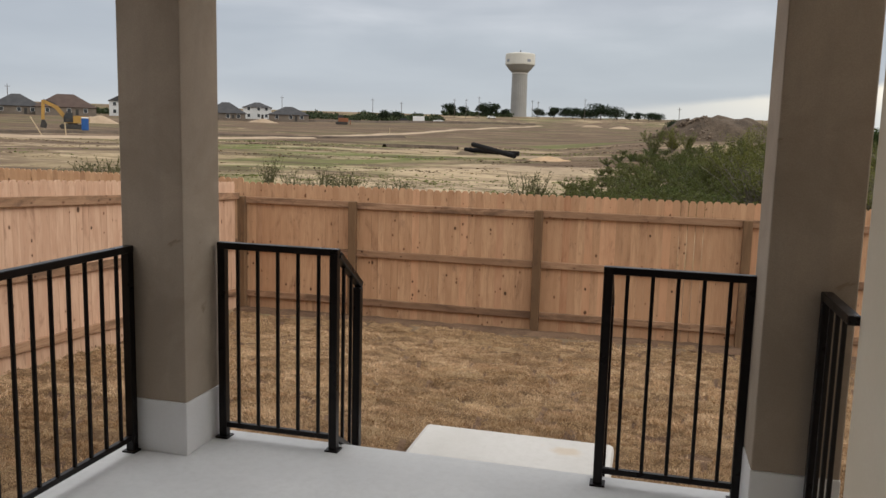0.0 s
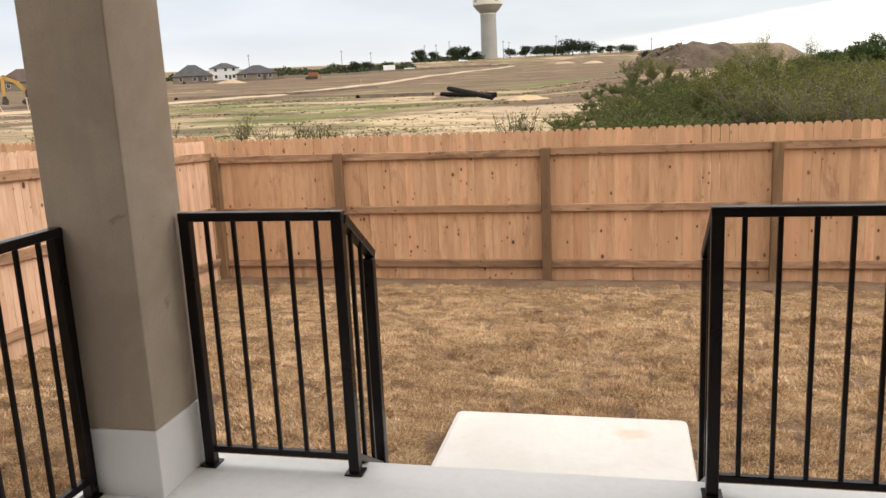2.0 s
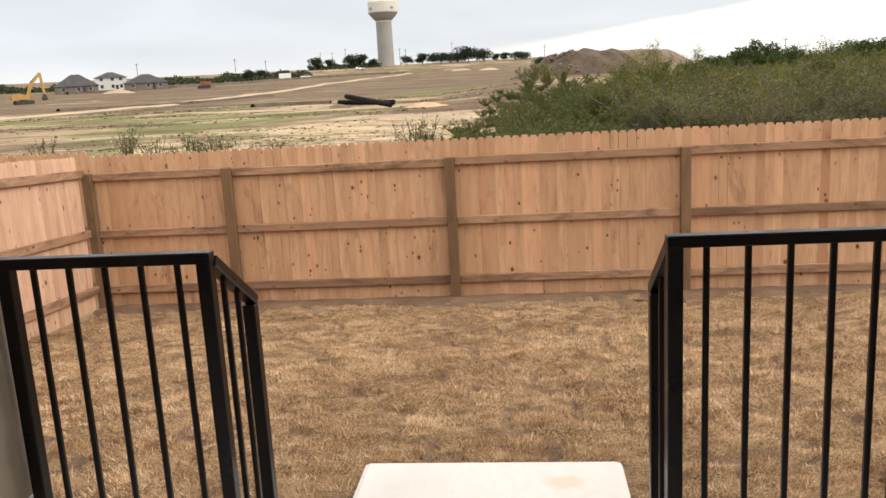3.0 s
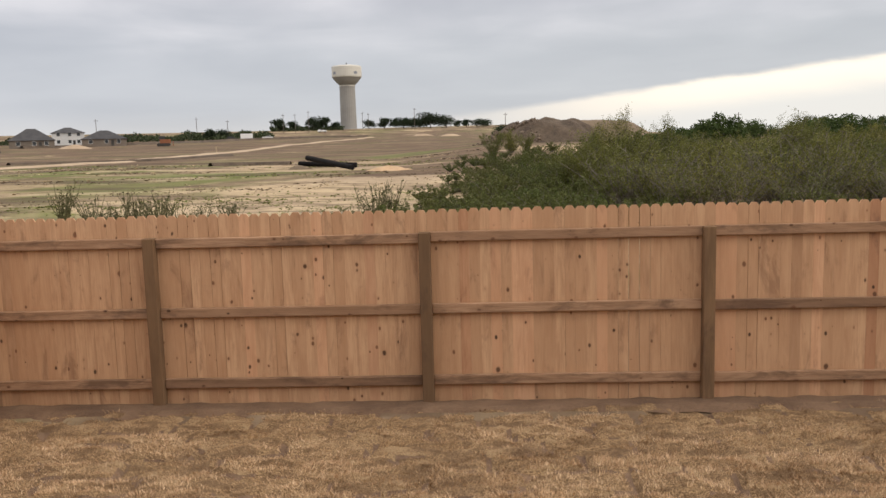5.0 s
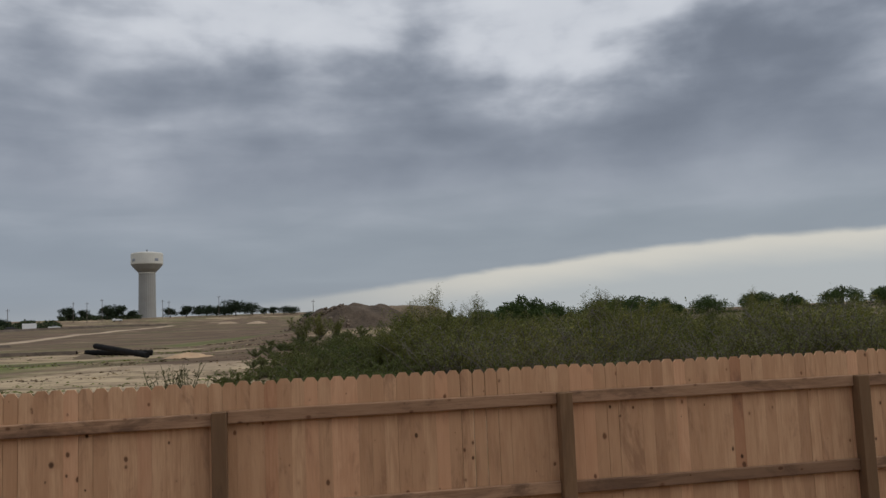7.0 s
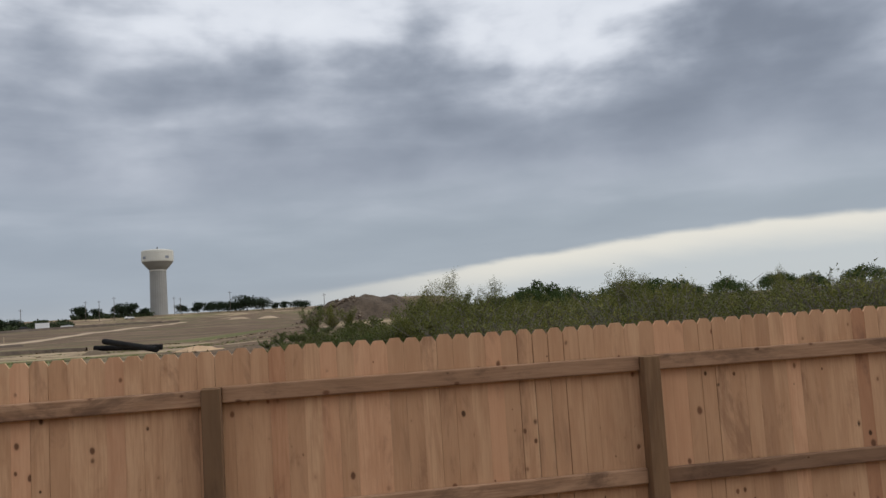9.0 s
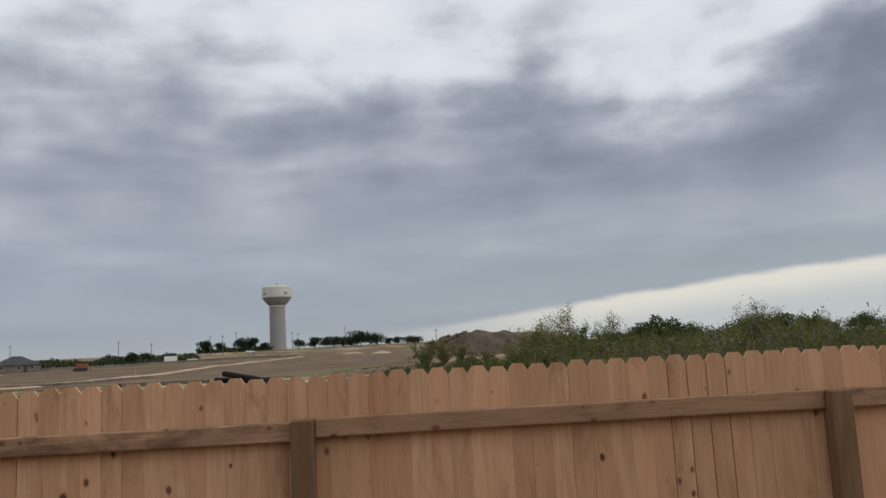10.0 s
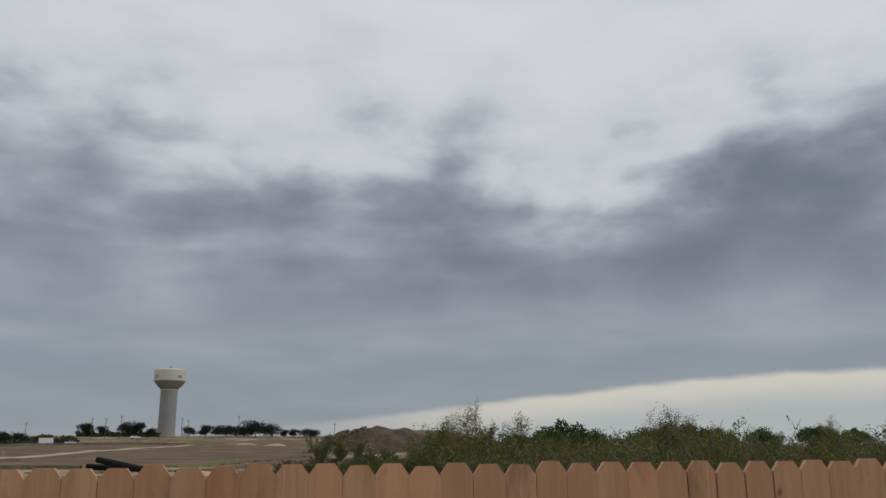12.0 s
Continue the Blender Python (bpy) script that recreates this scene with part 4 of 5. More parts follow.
for az, r in ((7.8, 30), (8.2, 31), (9.6, 33), (20.8, 28.5), (12.5, 34), (20.3, 28), (21.4, 29), (25.5, 40), (31.0, 42)):
    x, y, z = polar(az, r)
    plant(wisps, x, y, 1.0 if az < 22 else 0.85)
for az, r, s in ((13.2, 62, 0.80), (15.8, 56, 1.22), (18.2, 64, 0.85), (23.3, 58, 1.15), (25.5, 63, 0.9), (28.5, 70, 0.76), (31.5, 74, 0.80), (33.5, 72, 0.71), (36.5, 78, 0.82), (39.0, 76, 0.92), (42, 80, 0.92), (21.3, 66, 0.9), (11.5, 61, 0.68)):
    x, y, z = polar(az, r)
    plant(mesquites, x, y, s)
# low scrub along the thicket's left edge
for r0, r1, a0, a1, count in ((16.0, 19, -9.0, 2, 24), (17.5, 22, -7.0, 14, 34), (22, 28, -4.5, 9, 30), (28, 38, -3.0, 8, 34), (38, 52, -2.6, 8, 34), (52, 68, -2.0, 5, 13)):
    for k in range(count):
        az = a0 + (a1 - a0) * (k + rp.uniform(0.0, 1.0)) / count
        x, y, z = polar(az, rp.uniform(r0, r1))
        plant(scrubs, x, y, rp.uniform(0.6, 1.0) * ((0.5 if r0 > 23 else 0.85) + (0.5 if r0 > 23 else 0.15) * step01(az, -5, 5)))
for k in range(44):
    az = 9 + 38 * (k + rp.uniform(0.0, 1.0)) / 44
    x, y, z = polar(az, rp.uniform(19.5, 25))
    plant(brush, x, y, rp.uniform(0.7, 1.2))
for k in range(22):
    x, y, z = polar(rp.uniform(4, 44), rp.uniform(17.5, 21))
    plant(scrubs, x, y, rp.uniform(0.5, 0.85))
# dry weeds
for az, r in ((-27.8, 21), (-26.8, 22), (-25.4, 22), (-24.2, 21.5), (-43, 24), (-22.0, 22), (-10.2, 20)):
    x, y, z = polar(az, r)
    plant(scrubs, x, y, 0.42)
for az, r in ((-28.3, 18), (-27.9, 20), (-27.0, 17.5), (-26.3, 19), (-25.7, 18), (-24.9, 20), (-24.0, 19), (-22.6, 19), (-21.0, 20), (-19.2, 19), (-27.6, 19), (-26.6, 18), (-26.0, 20), (-25.2, 19), (-24.4, 18), (-23.6, 21), (-21.4, 19), (-18.8, 19.5), (-42.5, 20), (-43.6, 20), (-41.8, 20), (-43.1, 19), (-35.3, 20), (-9.3, 18.6), (-8.5, 19), (-7.4, 19.5), (-29.5, 23)):
    x, y, z = polar(az, r)
    plant(weeds, x, y, rp.uniform(0.65, 1.1) if az > -34 else 1.2)


def oak_mesh(seed, tall, wide):
    rp = random.Random(seed)
    wood = bmesh.new()
    tube(wood, (0, 0, -0.3), (0.1, 0, tall * 0.25), 0.32, 0.22, 7)
    verts, faces = [], []
    for _ in range(14):
        a, d = rp.uniform(0, 6.28), rp.uniform(0.15, 0.75) * wide / 2
        c = Vector((math.cos(a) * d, math.sin(a) * d, tall * rp.uniform(0.26, 0.74)))
        tube(wood, (0.1, 0, tall * 0.3), c, 0.16, 0.05, 5)
        rad = wide * rp.uniform(0.17, 0.28)
        for _ in range(120):
            v = Vector((rp.gauss(0, 1), rp.gauss(0, 1), rp.gauss(0, 0.75))).normalized() * rad * rp.uniform(0.5, 1.05)
            v.z *= 0.75
            leaf(verts, faces, c + v, 0.42 * rp.uniform(0.6, 1.2), rp, 0.6)
    return wood, verts, faces


def oak(seed, tall, wide):
    t = thing("oak_tree", "dark green spreading oak tree on the far rise", "tree", "far row of oaks")
    wood, verts, faces = oak_mesh(seed, tall, wide)
    part("trunk", wood, BARK, t)
    ob = new("crown", raw_mesh("crown", verts, faces, OAK))
    ob.parent = t
    return t


oaks = [oak(200 + k, 8.0, w) for k, w in enumerate((12.0, 15.0, 10.5))]
for az, r, s in ((-14.0, 560, 0.95), (-13.1, 575, 0.75), (-11.7, 565, 0.95), (-11.0, 570, 1.05), (-10.2, 580, 0.6), (-7.8, 560, 0.7), (-6.8, 565, 0.85), (-6.0, 560, 0.8), (-5.5, 556, 0.85), (-4.9, 560, 0.85),
                 (-4.3, 562, 0.8), (-3.6, 556, 1.15), (-2.5, 556, 1.0), (-1.7, 550, 0.55), (-1.1, 548, 0.6), (-0.4, 545, 0.65), (0.1, 540, 0.6), (1.6, 300, 0.55), (-43.0, 360, 0.5), (-18.6, 440, 0.6), (-17.8, 450, 0.6)):
    x, y, z = polar(az, r)
    s *= 1.25
    src = oaks[int(abs(az) * 10) % 3]
    m = pose(x, y, z - 0.1, 0, 0, az * 77)
    if src.name not in used:
        used.add(src.name)
        src.matrix_basis = m @ Matrix.Diagonal((s, s, s, 1))
    else:
        copy_thing(src, m).scale = (s, s, s)

# far low woods along the skyline
verts, faces = [], []
rp = random.Random(9)
for az0, az1, r, tall, n in ((-25, -14.5, 450, 5.0, 1600), (-14.5, -9.7, 590, 4.5, 500), (-46, -34, 420, 4.2, 1500), (8, 48, 190, 2.6, 2400), (0.5, 9, 260, 3.2, 420), (-34, -25, 430, 4.2, 1100)):
    for _ in range(n):
        az = rp.uniform(az0, az1)
        x, y, z = polar(az, r * rp.uniform(0.95, 1.08))
        hgt = tall * (0.45 + 0.55 * noise.noise((az * 1.3, r * 0.01, 0.0)) + 0.45 * noise.noise((az * 5.0, 3.0, 0.0)))
        for _ in range(3):
            leaf(verts, faces, Vector((x + rp.gauss(0, 0.8), y + rp.gauss(0, 0.8), z + rp.uniform(-0.1, max(0.3, hgt)))), r * 0.0016, rp, 0.7)
FAR_LEAF = leaf_mat("far_leaf", (0.028, 0.040, 0.020), (0.055, 0.070, 0.032), (0.05, 0.06, 0.03))
woods = new("far_woods", raw_mesh("far_woods", verts, faces, FAR_LEAF))
tagged(woods, "low dark green woods along the skyline", "woods", kind="stuff")

# ---- field: track, mound, pipes, sand ----
line = [polar(-47, 92), polar(-36, 98), polar(-28.5, 108), polar(-23, 142), polar(-18.8, 192), polar(-13.5, 265), polar(-8.7, 352), polar(-7.8, 400)]


def strip(points, width, z, cuts=14):
    verts, faces = [], []
    for i in range(len(points) - 1):
        a, b = Vector(points[i]), Vector(points[i + 1])
        side_v = Vector((-(b - a).y, (b - a).x, 0)).normalized()
        for k in range(cuts + (i == len(points) - 2)):
            p = a.lerp(b, k / cuts)
            w = width * (0.85 + 0.4 * noise.noise((p.x * 0.05, p.y * 0.05, 0)))
            for s in (-1, -0.33, 0.33, 1):
                q = p + side_v * w * s
                verts.append((q.x, q.y, land(q.x, q.y) + (-0.1 if abs(s) == 1 else z)))
    n = len(verts) // 4
    for i in range(n - 1):
        for k in range(3):
            faces.append((i * 4 + k, i * 4 + k + 1, i * 4 + k + 5, i * 4 + k + 4))
    return verts, faces


v, f = strip(line, 3.2, 0.2)
tagged(new("dirt_track", raw_mesh("dirt_track", v, f, DIRT_ROAD, True)), "pale tan dirt track across the graded land", "track", kind="structure")
for ends, wide, tall in (((polar(-30, 322), polar(-26, 330), polar(-21.8, 350), polar(-15.7, 412), polar(-11, 424), polar(-8, 424)), 3.2, 0.9),
                         (((polar(-31, 126), polar(-27, 130), polar(-21.8, 136), polar(-17.5, 150))), 1.3, 0.35),
                         ((polar(-19.0, 74), polar(-16.5, 76), polar(-13.6, 75)), 0.55, 0.28),
                         ((polar(-46, 112), polar(-41, 116), polar(-35.5, 120)), 1.2, 0.35)):
    v, f = strip(ends, wide, tall)
    tagged(new("windrow", raw_mesh("windrow", v, f, MOUND_SOIL, True)), "long low ridge of dark graded soil", "soil ridge", "soil ridges")


def heap(name, x, y, rx, ry, tall, mat, label, category, seed, rough=0.25, turn=0.0, flat=0.15):
    """A heap of loose soil, domed and lumpy."""
    verts, faces, n, m = [], [], 26, 64
    c, s = math.cos(turn), math.sin(turn)
    for i in range(n + 1):
        f = i / n
        for k in range(m):
            a = 2 * math.pi * k / m
            wob = 1 + 0.22 * noise.noise((math.cos(a) * 1.6, math.sin(a) * 1.6, seed))
            u, w = math.cos(a) * rx * f * wob, math.sin(a) * ry * f * wob
            px, py = x + u * c - w * s, y + u * s + w * c
            dome = 1 - step01(f, flat, 1.0)
            z = land(px, py) - 0.25 * f + tall * dome * (1 + rough * noise.noise((px * 0.35, py * 0.35, seed))) + rough * 0.8 * noise.noise((px * 1.3, py * 1.3, seed)) * min(1, dome * 3)
            verts.append((px, py, z))
    for i in range(n):
        for k in range(m):
            a, b = i * m + k, i * m + (k + 1) % m
            faces.append((a, b, b + m, a + m))
    ob = new(name, raw_mesh(name, verts, faces, mat, True))
    return tagged(ob, label, category)


heap("soil_mound", 11.5, 134, 13.5, 9.0, 3.8, MOUND_SOIL, "tall heap of dark broken soil and rubble", "mound", 3.0, 0.22, 0.0, 0.30)
heap("soil_mound", 20.0, 143, 14.0, 9.0, 3.8, PALE_SOIL, "pale flat-topped heap of dug soil", "mound", 5.0, 0.06, 0.0, 0.38)
heap("sand_mound", -5.6, 45.5, 2.6, 1.7, 0.28, ORANGE_SAND, "low spread pile of orange sand", "sand", 8.0, 0.2)
heap("sand_mound", *polar(-27.0, 300)[:2], 7.0, 4.0, 1.1, DIRT_ROAD, "far pale heap of sand before the houses", "sand", 4.0)
heap("sand_mound", *polar(-37.6, 235)[:2], 9.0, 4.0, 1.7, DIRT_ROAD, "far tan heap of dug soil beside the excavator", "sand", 6.0)
for az, r in ((-4.2, 400), (-2.2, 380), (-9.0, 430)):
    heap("sand_mound", *polar(az, r)[:2], 6.5, 4.0, 1.0, DIRT_ROAD, "far low heap of pale gravel", "sand", az)


def rock_mesh(seed):
    bm = bmesh.new()
    bmesh.ops.create_icosphere(bm, subdivisions=1, radius=1.0)
    for vv in bm.verts:
        vv.co *= 1 + 0.45 * noise.noise(vv.co * 1.3 + Vector((seed, 0, 0)))
        vv.co.z *= 0.7
    return to_mesh("rock", bm, ROCK)


rocks = [rock_mesh(k * 3.7) for k in range(4)]
rubble = thing("rubble", "scattered broken rocks on the soil heap", "rubble", kind="stuff")
rp = random.Random(21)
for k in range(130):
    u, w = rp.uniform(-1.05, -0.10), rp.uniform(-0.95, -0.2)
    f = math.hypot(u, w)
    if f > 1.02:
        continue
    x, y = 11.5 + u * 13.8, 134 + w * 9.0
    z = land(x, y) + 3.8 * (1 - step01(f, 0.30, 1.0)) - 0.1
    s = rp.uniform(0.15, 0.62)
    piece("rock", rp.choice(rocks), rubble, pose(x, y, z, rp.uniform(0, 360), rp.uniform(0, 360), 0) @ Matrix.Diagonal((s, s, s * 0.8, 1)))


def drain_pipe(a, b, r):
    """A ribbed black pipe from a to b."""
    a, b = Vector(a), Vector(b)
    t = thing("drain_pipe", "long black corrugated plastic drain pipe lying on the soil", "pipe", "drain pipes")
    d = (b - a).normalized()
    part("pipe_wall", tube(bmesh.new(), a, b, r * 0.93, None, 14), PIPE, t)
    n = int((b - a).length / 0.3)
    for k in range(n):
        p = a + (b - a) * ((k + 0.3) / n)
        part("rib", tube(bmesh.new(), p, p + d * 0.15, r, None, 14), PIPE, t)
    return t


def pipe_end(az, r, up):
    x, y, z = polar(az, r)
    return (x, y, z + up)


heap("soil_mound", *polar(-12.9, 59.3)[:2], 1.5, 0.9, 0.34, PALE_SOIL, "low hump of brown soil under the pipes", "mound", 2.0)
drain_pipe(pipe_end(-12.55, 58.6, 0.82), pipe_end(-9.45, 53.5, 0.19), 0.19)
drain_pipe(pipe_end(-13.15, 59.6, 0.42), pipe_end(-9.1, 58.5, 0.22), 0.19)

# ---- water tower ----
tx, ty, tz = polar(-9.25, 600)
tower = thing("water_tower", "tall water tower with a cream tank on a grey fluted shaft", "water tower", at=(tx, ty, tz))
prof_shaft = [(6.0, -1.0), (5.7, 2.0), (5.45, 30.4)]


def lathe(profile, n=40, flute=0.0):
    bm = bmesh.new()
    loops = []
    for rr, z in profile:
        loops.append([bm.verts.new((math.cos(2 * math.pi * k / n) * rr * (1 + flute * (k % 2)), math.sin(2 * math.pi * k / n) * rr * (1 + flute * (k % 2)), z)) for k in range(n)])
    for a, b in zip(loops, loops[1:]):
        for k in range(n):
            bm.faces.new((a[k], a[(k + 1) % n], b[(k + 1) % n], b[k]))
    bm.faces.new(loops[0][::-1]), bm.faces.new(loops[-1])
    return bm


part("shaft", lathe(prof_shaft, 48, 0.018), TOWER_GREY, tower, "grey fluted concrete shaft")
part("collar", lathe([(5.75, 30.4), (5.75, 31.2), (6.0, 31.2)]), TOWER_WHITE, tower, "cream ring")
# underside takes the shaft's grey, so its shade is part of the colour
part("tank_cone", lathe([(5.6, 31.2), (7.9, 33.4), (10.4, 36.6)], 48), TOWER_GREY, tower, "shaded flared underside")
part("tank", lathe([(10.4, 36.6), (10.65, 37.2), (10.65, 43.9), (10.2, 44.6), (6.0, 45.3), (0.5, 45.6)], 48), TOWER_WHITE, tower, "cream painted tank")
part("mast", tube(bmesh.new(), (0, 0, 45.2), (0, 0, 47.2), 0.5, 0.3), DARK_STEEL, tower)
for k in range(4):
    a = math.radians(-58 + k * 8 + (0 if k < 2 else 74)) - math.radians(90) + math.radians(9)
    bm = bmesh.new()
    box(bm, -0.7, 0.7, -0.06, 0.06, -0.9, 0.9)
    ob = part("sign_bar", bm, SIGN_BLUE, tower, "faded blue lettering bar")
    ob.matrix_basis = Matrix.Translation((math.cos(a) * 10.67, math.sin(a) * 10.67, 39.4)) @ Matrix.Rotation(a + math.pi / 2, 4, "Z")


# ---- far buildings and machines ----
def house(az, r, w, d, eave, ridge, roof_mat, wall_mat, label, turn=0.0, gable=False, floors=1):
    x, y, z = polar(az, r)
    t = thing("house", label, "house", at=(x, y, z), turn=-az + turn)
    part("wall", box(bmesh.new(), -w / 2, w / 2, -d / 2, d / 2, -0.8, eave), wall_mat, t)
    bm = bmesh.new()
    o = 0.5
    cs = [bm.verts.new(c) for c in ((-w / 2 - o, -d / 2 - o, eave - 0.1), (w / 2 + o, -d / 2 - o, eave - 0.1), (w / 2 + o, d / 2 + o, eave - 0.1), (-w / 2 - o, d / 2 + o, eave - 0.1))]
    if gable:
        top = [bm.verts.new((0, -d / 2 - o, ridge)), bm.verts.new((0, d / 2 + o, ridge))]
        for q in ((cs[0], cs[1], top[0]), (cs[2], cs[3], top[1]), (cs[1], cs[2], top[1], top[0]), (cs[3], cs[0], top[0], top[1]), cs[::-1]):
            bm.faces.new(q)
    else:
        k = max(0.2, w / 2 - d / 2 * 0.9)
        top = [bm.verts.new((-k, 0, ridge)), bm.verts.new((k, 0, ridge))]
        for q in ((cs[0], cs[1], top[1], top[0]), (cs[2], cs[3], top[0], top[1]), (cs[1], cs[2], top[1]), (cs[3], cs[0], top[0]), cs[::-1]):
            bm.faces.new(q)
    part("roof", bm, roof_mat, t, "shingled roof")
    if gable:
        part("gable", prism(bmesh.new(), [(-w / 2, eave - 0.1), (w / 2, eave - 0.1), (0, ridge - 0.35)], -d / 2 - 0.02, -d / 2 + 0.2), wall_mat, t)
    for lv in range(floors):
        for u in (-0.3, 0.05, 0.32):
            wi = part("window", box(bmesh.new(), u * w - 0.6, u * w + 0.6, -d / 2 - 0.06, -d / 2 + 0.05, 0.9 + lv * 2.9, 2.3 + lv * 2.9), DARK_GLASS, t, "dark window")
            part("frame", box(bmesh.new(), u * w - 0.67, u * w + 0.67, -d / 2 - 0.04, -d / 2 + 0.04, 0.83 + lv * 2.9, 2.37 + lv * 2.9), WHITE_PAINT, wi)
    part("door", box(bmesh.new(), w * 0.18 - 0.5, w * 0.18 + 0.5, -d / 2 - 0.06, -d / 2 + 0.05, 0.0, 2.1), DARK_STEEL, t)
    return t


house(-44.6, 330, 17, 15, 2.9, 7.4, GREY_ROOF, TAN_BRICK, "far single-storey house with a grey hip roof")
house(-42.1, 335, 16, 14.5, 2.9, 7.2, GREY_ROOF, TAN_BRICK, "far single-storey house with a grey hip roof")
house(-39.3, 330, 20, 16, 2.9, 7.6, BROWN_ROOF, TAN_BRICK, "far single-storey house with a brown hip roof")
house(-35.9, 355, 10, 12, 5.8, 8.6, GREY_ROOF, PALE_SIDING, "far two-storey house with a pale gabled front", 0, True, 2)
house(-29.4, 330, 14.5, 13, 2.8, 7.0, GREY_ROOF, TAN_BRICK, "far brick house with a steep grey hip roof")
house(-27.3, 370, 12, 11, 5.2, 7.4, GREY_ROOF, PALE_SIDING, "far two-storey pale house with a low hip roof", 0, False, 2)
house(-25.2, 335, 15.5, 14, 2.6, 5.8, GREY_ROOF, TAN_BRICK, "far low house with a dark hip roof")


def pole(az, r, tall):
    x, y, z = polar(az, r)
    t = thing("utility_pole", "tall wooden utility pole with a crossarm", "utility pole", "utility poles", (x, y, z), -az)
    part("post", tube(bmesh.new(), (0, 0, -0.5), (0, 0, tall * 0.85), 0.17, 0.13, 7), POLE_WOOD, t)
    part("crossarm", box(bmesh.new(), -0.9, 0.9, -0.07, 0.07, tall * 0.85 - 1.0, tall * 0.85 - 0.85), POLE_WOOD, t)
    for u in (-0.8, 0.8):
        part("insulator", tube(bmesh.new(), (u, 0, tall * 0.85 - 0.85), (u, 0, tall * 0.85 - 0.6), 0.08, 0.06), DARK_STEEL, t)


for az, r, tall in ((-25.6, 470, 13), (-19.4, 480, 13), (-17.4, 480, 11), (-13.7, 520, 14), (-12.9, 520, 14), (-12.0, 520, 16), (-8.3, 540, 14), (-7.9, 540, 13), (-4.7, 520, 16), (1.6, 420, 12), (36.6, 150, 4.6), (17.0, 330, 11), (-42.5, 380, 13)):
    pole(az, r, tall)


def wheel(parent, x, y, rr, w):
    p = part("wheel", tube(bmesh.new(), (x, y - w / 2, rr), (x, y + w / 2, rr), rr, None, 16), RUBBER, parent, "black tyre")
    part("rim", tube(bmesh.new(), (x, y - w / 2 - 0.02, rr), (x, y + w / 2 + 0.02, rr), rr * 0.55, None, 12), DARK_STEEL, p)


def excavator(az, r, turn, knee=(-2.7, 4.0), peak=(-4.7, 4.9), tip=(-4.9, 1.6)):
    x, y, z = polar(az, r)
    t = thing("excavator", "yellow tracked excavator with its boom raised", "excavator", at=(x, y, z), turn=turn)
    for s in (-1.1, 1.1):
        bm = bmesh.new()
        o = [(-1.9, 0.0), (1.9, 0.0), (2.25, 0.45), (1.9, 0.9), (-1.9, 0.9), (-2.25, 0.45)]
        prism(bm, o, s - 0.3, s + 0.3)
        part("track", bm, DARK_STEEL, t, "dark steel crawler track")
    part("turntable", tube(bmesh.new(), (0, 0, 0.8), (0, 0, 1.15), 0.9, None, 14), DARK_STEEL, t)
    part("body", prism(bmesh.new(), [(-1.2, 1.1), (2.7, 1.1), (2.9, 1.5), (2.8, 2.3), (0.6, 2.45), (-1.2, 2.1)], -1.2, 1.2), YELLOW, t)
    cab = part("cab", prism(bmesh.new(), [(-1.5, 1.2), (0.1, 1.2), (0.1, 3.0), (-1.1, 3.0), (-1.5, 2.2)], -1.25, -0.2), DARK_STEEL, t)
    part("window", prism(bmesh.new(), [(-1.35, 1.9), (-0.1, 1.9), (-0.1, 2.85), (-1.05, 2.85)], -1.28, -1.24), DARK_GLASS, cab)
    bm = bmesh.new()
    bar(bm, (-0.9, 0.3, 1.7), (knee[0], 0.3, knee[1]), 0.25, 0.36)
    bar(bm, (knee[0] + 0.05, 0.3, knee[1] - 0.1), (peak[0], 0.3, peak[1]), 0.24, 0.3)
    part("boom", bm, YELLOW, t)
    part("stick", bar(bmesh.new(), (peak[0] - 0.05, 0.3, peak[1] + 0.2), (tip[0], 0.3, tip[1]), 0.2, 0.28), YELLOW, t)
    bx, bz = tip[0] + 4.9, tip[1] - 1.6
    o = [(-5.4, 0.2), (-4.4, 0.05), (-4.2, 0.7), (-4.6, 1.6), (-5.1, 1.5)]
    part("bucket", prism(bmesh.new(), [(px + bx, pz + bz) for px, pz in o], -0.3, 0.9), DARK_STEEL, t, "dark worn digging bucket")
    part("hydraulic_ram", tube(bmesh.new(), (knee[0] + 0.1, 0.3, knee[1] + 0.5), (peak[0], 0.3, peak[1] + 0.3), 0.09), DARK_STEEL, t)


excavator(-39.3, 163, 39.3)
excavator(-32.6, 225, 226, (-2.0, 4.6), (-4.3, 7.2), (-4.9, 2.2))
x, y, z = polar(-38.6, 155)
potty = thing("portable_toilet", "blue plastic portable toilet with a white roof", "portable toilet", at=(x, y, z), turn=39)
part("body", box(bmesh.new(), -0.58, 0.58, -0.58, 0.58, 0.0, 2.05, 0.04), BLUE_PLASTIC, potty)
part("roof", box(bmesh.new(), -0.62, 0.62, -0.62, 0.62, 2.05, 2.3, 0.08), WHITE_PAINT, potty, "white domed roof")
part("door", box(bmesh.new(), -0.42, 0.42, -0.62, -0.57, 0.12, 1.9, 0.01), BLUE_PLASTIC, potty)

x, y, z = polar(-44.5, 165)
truck = thing("dump_truck", "yellow dump truck parked on the site", "truck", at=(x, y, z), turn=43)
part("cab", box(bmesh.new(), 1.2, 2.9, -1.1, 1.1, 0.7, 2.6, 0.12), YELLOW, truck)
part("bed", prism(bmesh.new(), [(-2.9, 1.0), (1.0, 1.0), (1.1, 2.5), (-3.2, 2.3)], -1.2, 1.2), YELLOW, truck)
part("chassis", box(bmesh.new(), -2.8, 2.8, -0.9, 0.9, 0.45, 0.9), DARK_STEEL, truck)
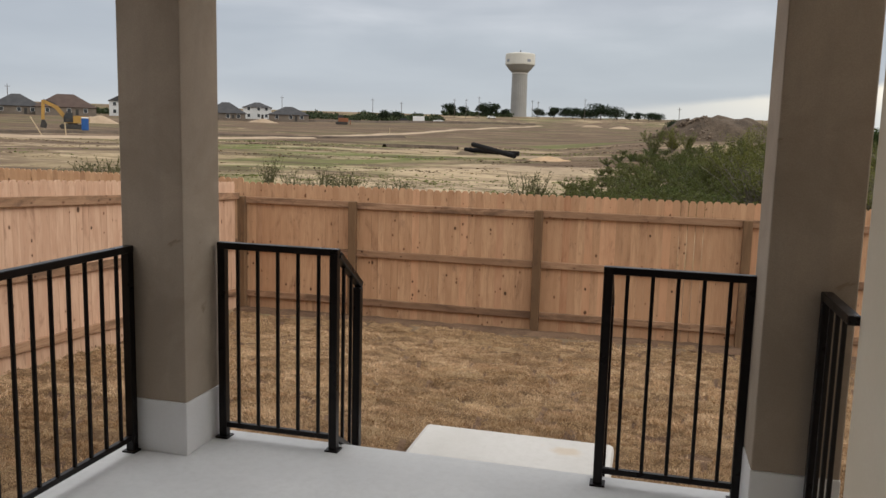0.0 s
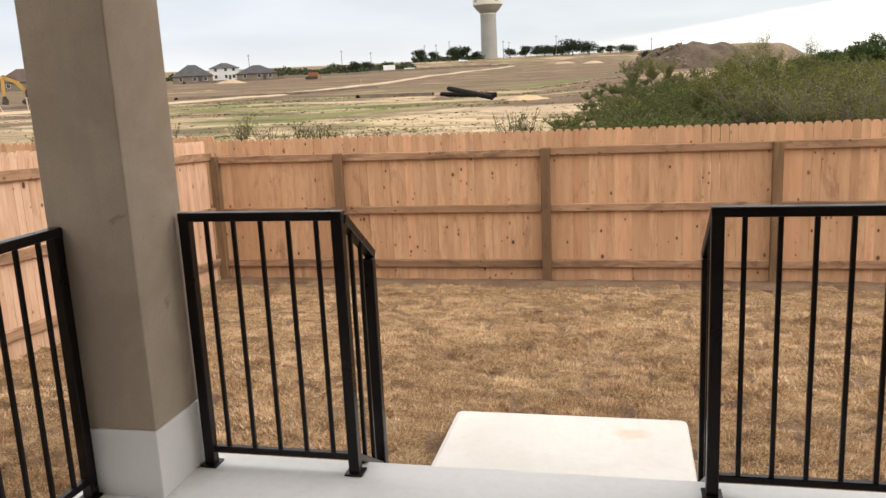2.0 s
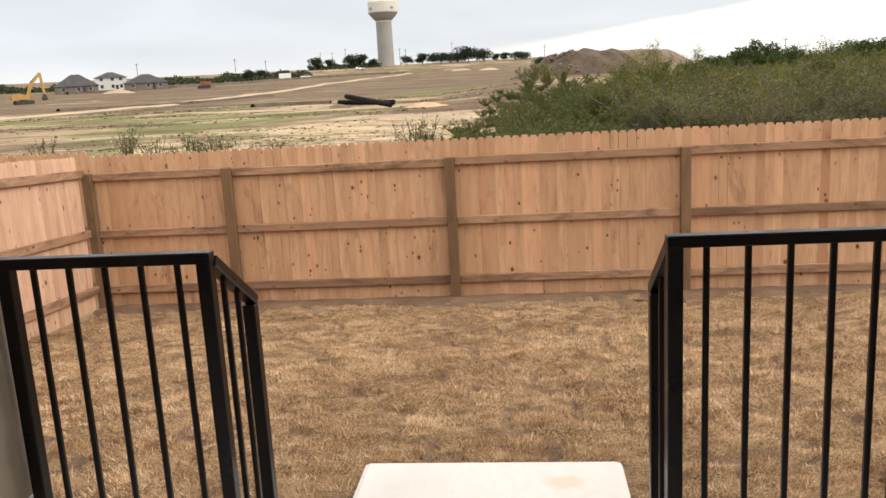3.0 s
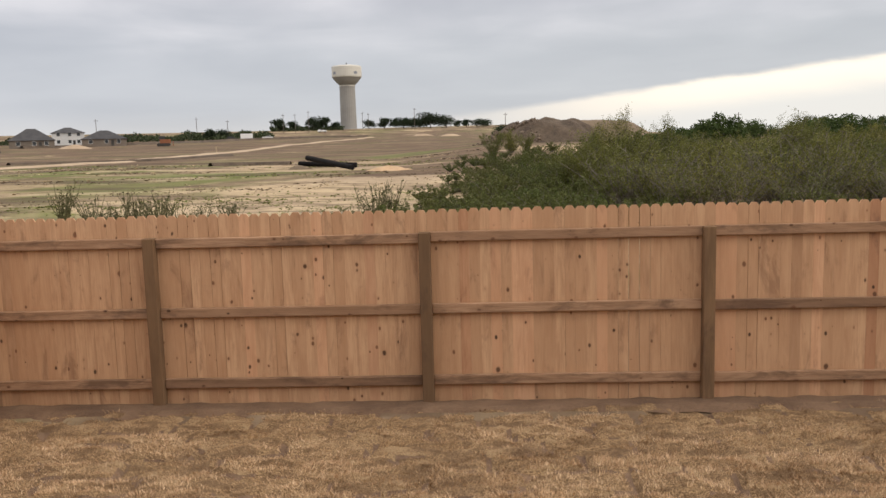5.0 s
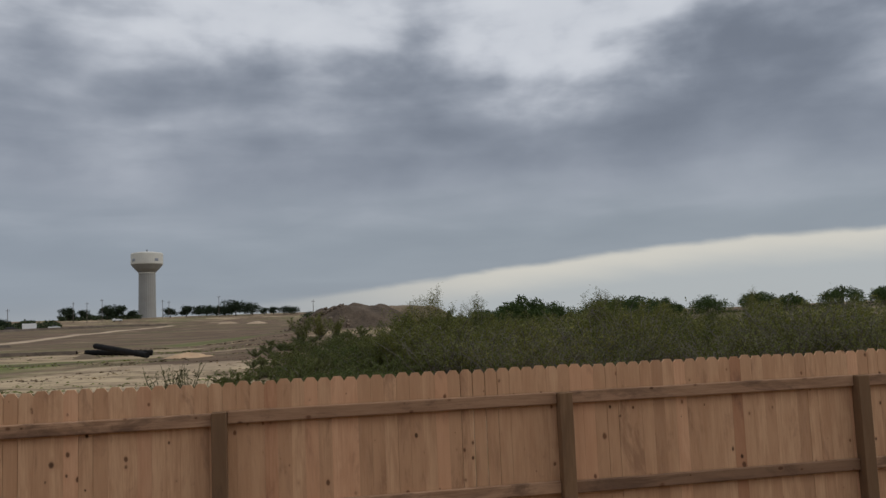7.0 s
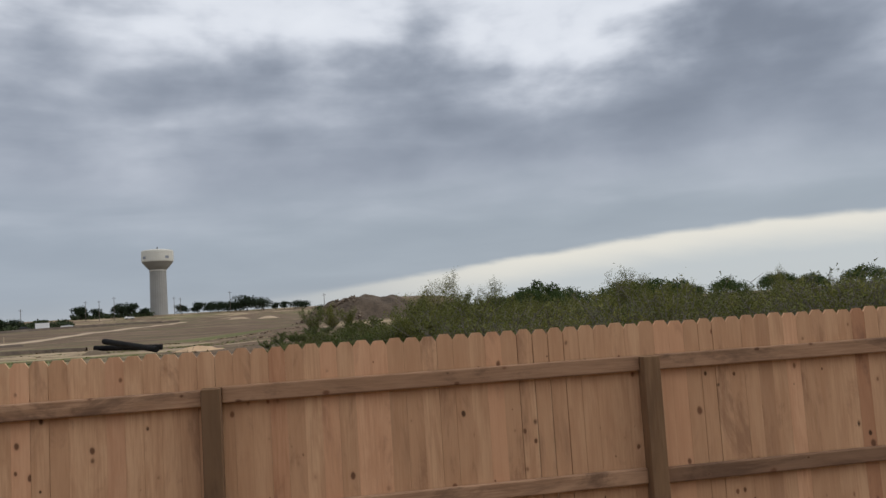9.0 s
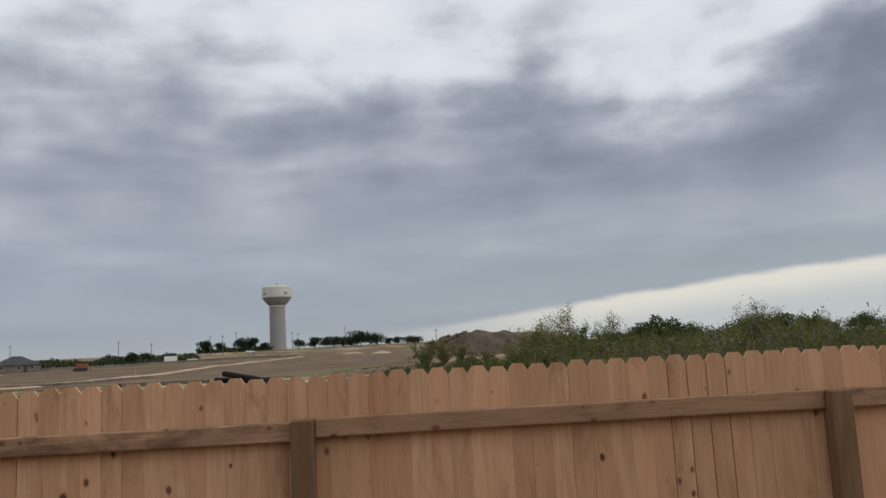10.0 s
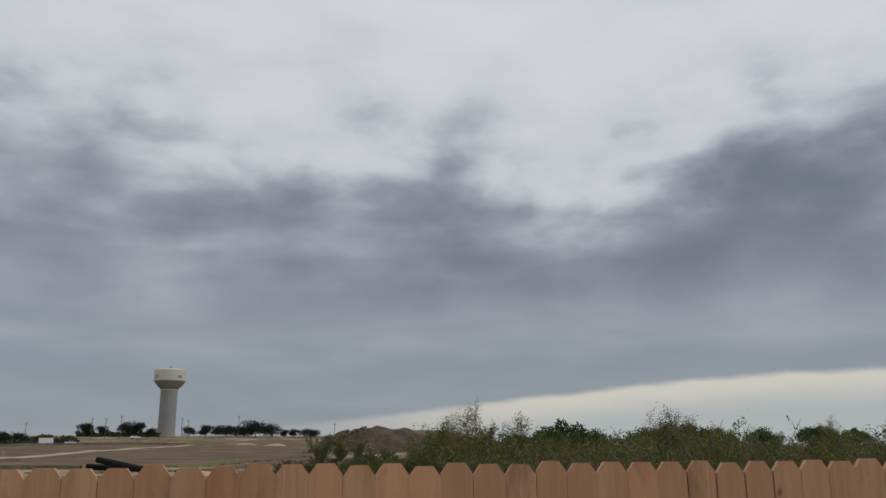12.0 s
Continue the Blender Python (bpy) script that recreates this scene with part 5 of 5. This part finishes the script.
for u in (-2.0, -0.8, 2.1):
    for w in (-1.05, 1.05):
        wheel(truck, u, w, 0.5, 0.35)
x, y, z = polar(-46.2, 140)
bin_t = thing("dumpster", "dark steel site dumpster", "dumpster", at=(x, y, z), turn=44)
part("body", prism(bmesh.new(), [(-2.8, 0.1), (2.8, 0.1), (3.1, 2.6), (-3.1, 2.6)], -1.2, 1.2), DARK_STEEL, bin_t)
for k in range(6):
    part("rib", box(bmesh.new(), -2.6 + k * 1.0, -2.48 + k * 1.0, -1.28, -1.2, 0.3, 2.5), DARK_STEEL, bin_t)

x, y, z = polar(-21.6, 295)
dozer = thing("bulldozer", "orange bulldozer far off on the graded land", "bulldozer", at=(x, y, z), turn=21)
part("body", box(bmesh.new(), -1.2, 2.4, -0.9, 0.9, 0.9, 2.3, 0.1), RED_ORANGE, dozer)
part("cab", box(bmesh.new(), -1.4, 0.5, -0.8, 0.8, 2.0, 3.3, 0.08), DARK_STEEL, dozer)
part("blade", prism(bmesh.new(), [(2.9, 0.1), (3.3, 0.1), (3.15, 0.8), (3.3, 1.5), (3.0, 1.5)], -1.8, 1.8), RED_ORANGE, dozer)
for s in (-1.2, 1.2):
    part("track", prism(bmesh.new(), [(-1.9, 0.0), (1.9, 0.0), (2.3, 0.5), (1.8, 1.0), (-1.8, 1.0), (-2.3, 0.5)], s - 0.3, s + 0.3), DARK_STEEL, dozer)


def vehicle(name, az, r, paint, label, category, cargo, turn=0.0):
    x, y, z = polar(az, r)
    t = thing(name, label, category, at=(x, y, z), turn=-az + turn)
    if cargo == "box":
        part("body", box(bmesh.new(), -3.0, 3.0, -1.2, 1.2, 0.6, 3.1, 0.08), paint, t)
        part("hitch", box(bmesh.new(), 3.0, 4.0, -0.1, 0.1, 0.6, 0.75), DARK_STEEL, t)
        for u in (-0.5, 0.5):
            for w in (-1.1, 1.1):
                wheel(t, u, w, 0.36, 0.25)
        return t
    low = [(-2.7, 0.55), (2.7, 0.55), (2.75, 1.05), (2.4, 1.25), (1.2, 1.3), (-2.7, 1.3)]
    part("body", prism(bmesh.new(), low, -0.95, 0.95), paint, t)
    top = [(-0.6, 1.28), (1.5, 1.28), (0.9, 1.95), (-0.5, 1.98)] if cargo == "pickup" else [(-2.2, 1.28), (1.6, 1.28), (0.8, 1.9), (-1.7, 1.9)]
    cabin = part("cabin", prism(bmesh.new(), top, -0.85, 0.85), paint, t)
    part("window", prism(bmesh.new(), [(u * 0.9 + 0.03, 1.36 + (w - 1.28) * 0.8) for u, w in top], -0.88, 0.88), DARK_GLASS, cabin)
    for u in (-1.7, 1.75):
        for w in (-0.9, 0.9):
            wheel(t, u, w, 0.38, 0.25)
    return t


vehicle("cargo_trailer", -16.2, 425, WHITE_PAINT, "white box trailer parked far off", "trailer", "box")
vehicle("pickup_truck", -14.8, 420, WHITE_PAINT, "white pickup truck parked far off", "truck", "pickup")
vehicle("parked_car", -17.2, 425, DARK_STEEL, "dark car parked far off", "car", "car")
vehicle("parked_car", -11.1, 520, WHITE_PAINT, "small white car below the oak trees", "car", "car", 20)

for az, r, tilt in ((-41.6, 96, 35), (-40.2, 97, 4), (-36.2, 98, 0), (-18.3, 210, 0)):
    x, y, z = polar(az, r)
    t = thing("survey_stake", "pale wooden stake in the graded soil", "stake", "survey stakes", (x, y, z))
    part("stake", box(bmesh.new(), -0.06, 0.06, -0.03, 0.03, -0.2, 2.6 if tilt > 10 else 1.6), LUMBER, t).matrix_basis = pose(0, 0, 0, 0, -tilt, 0)
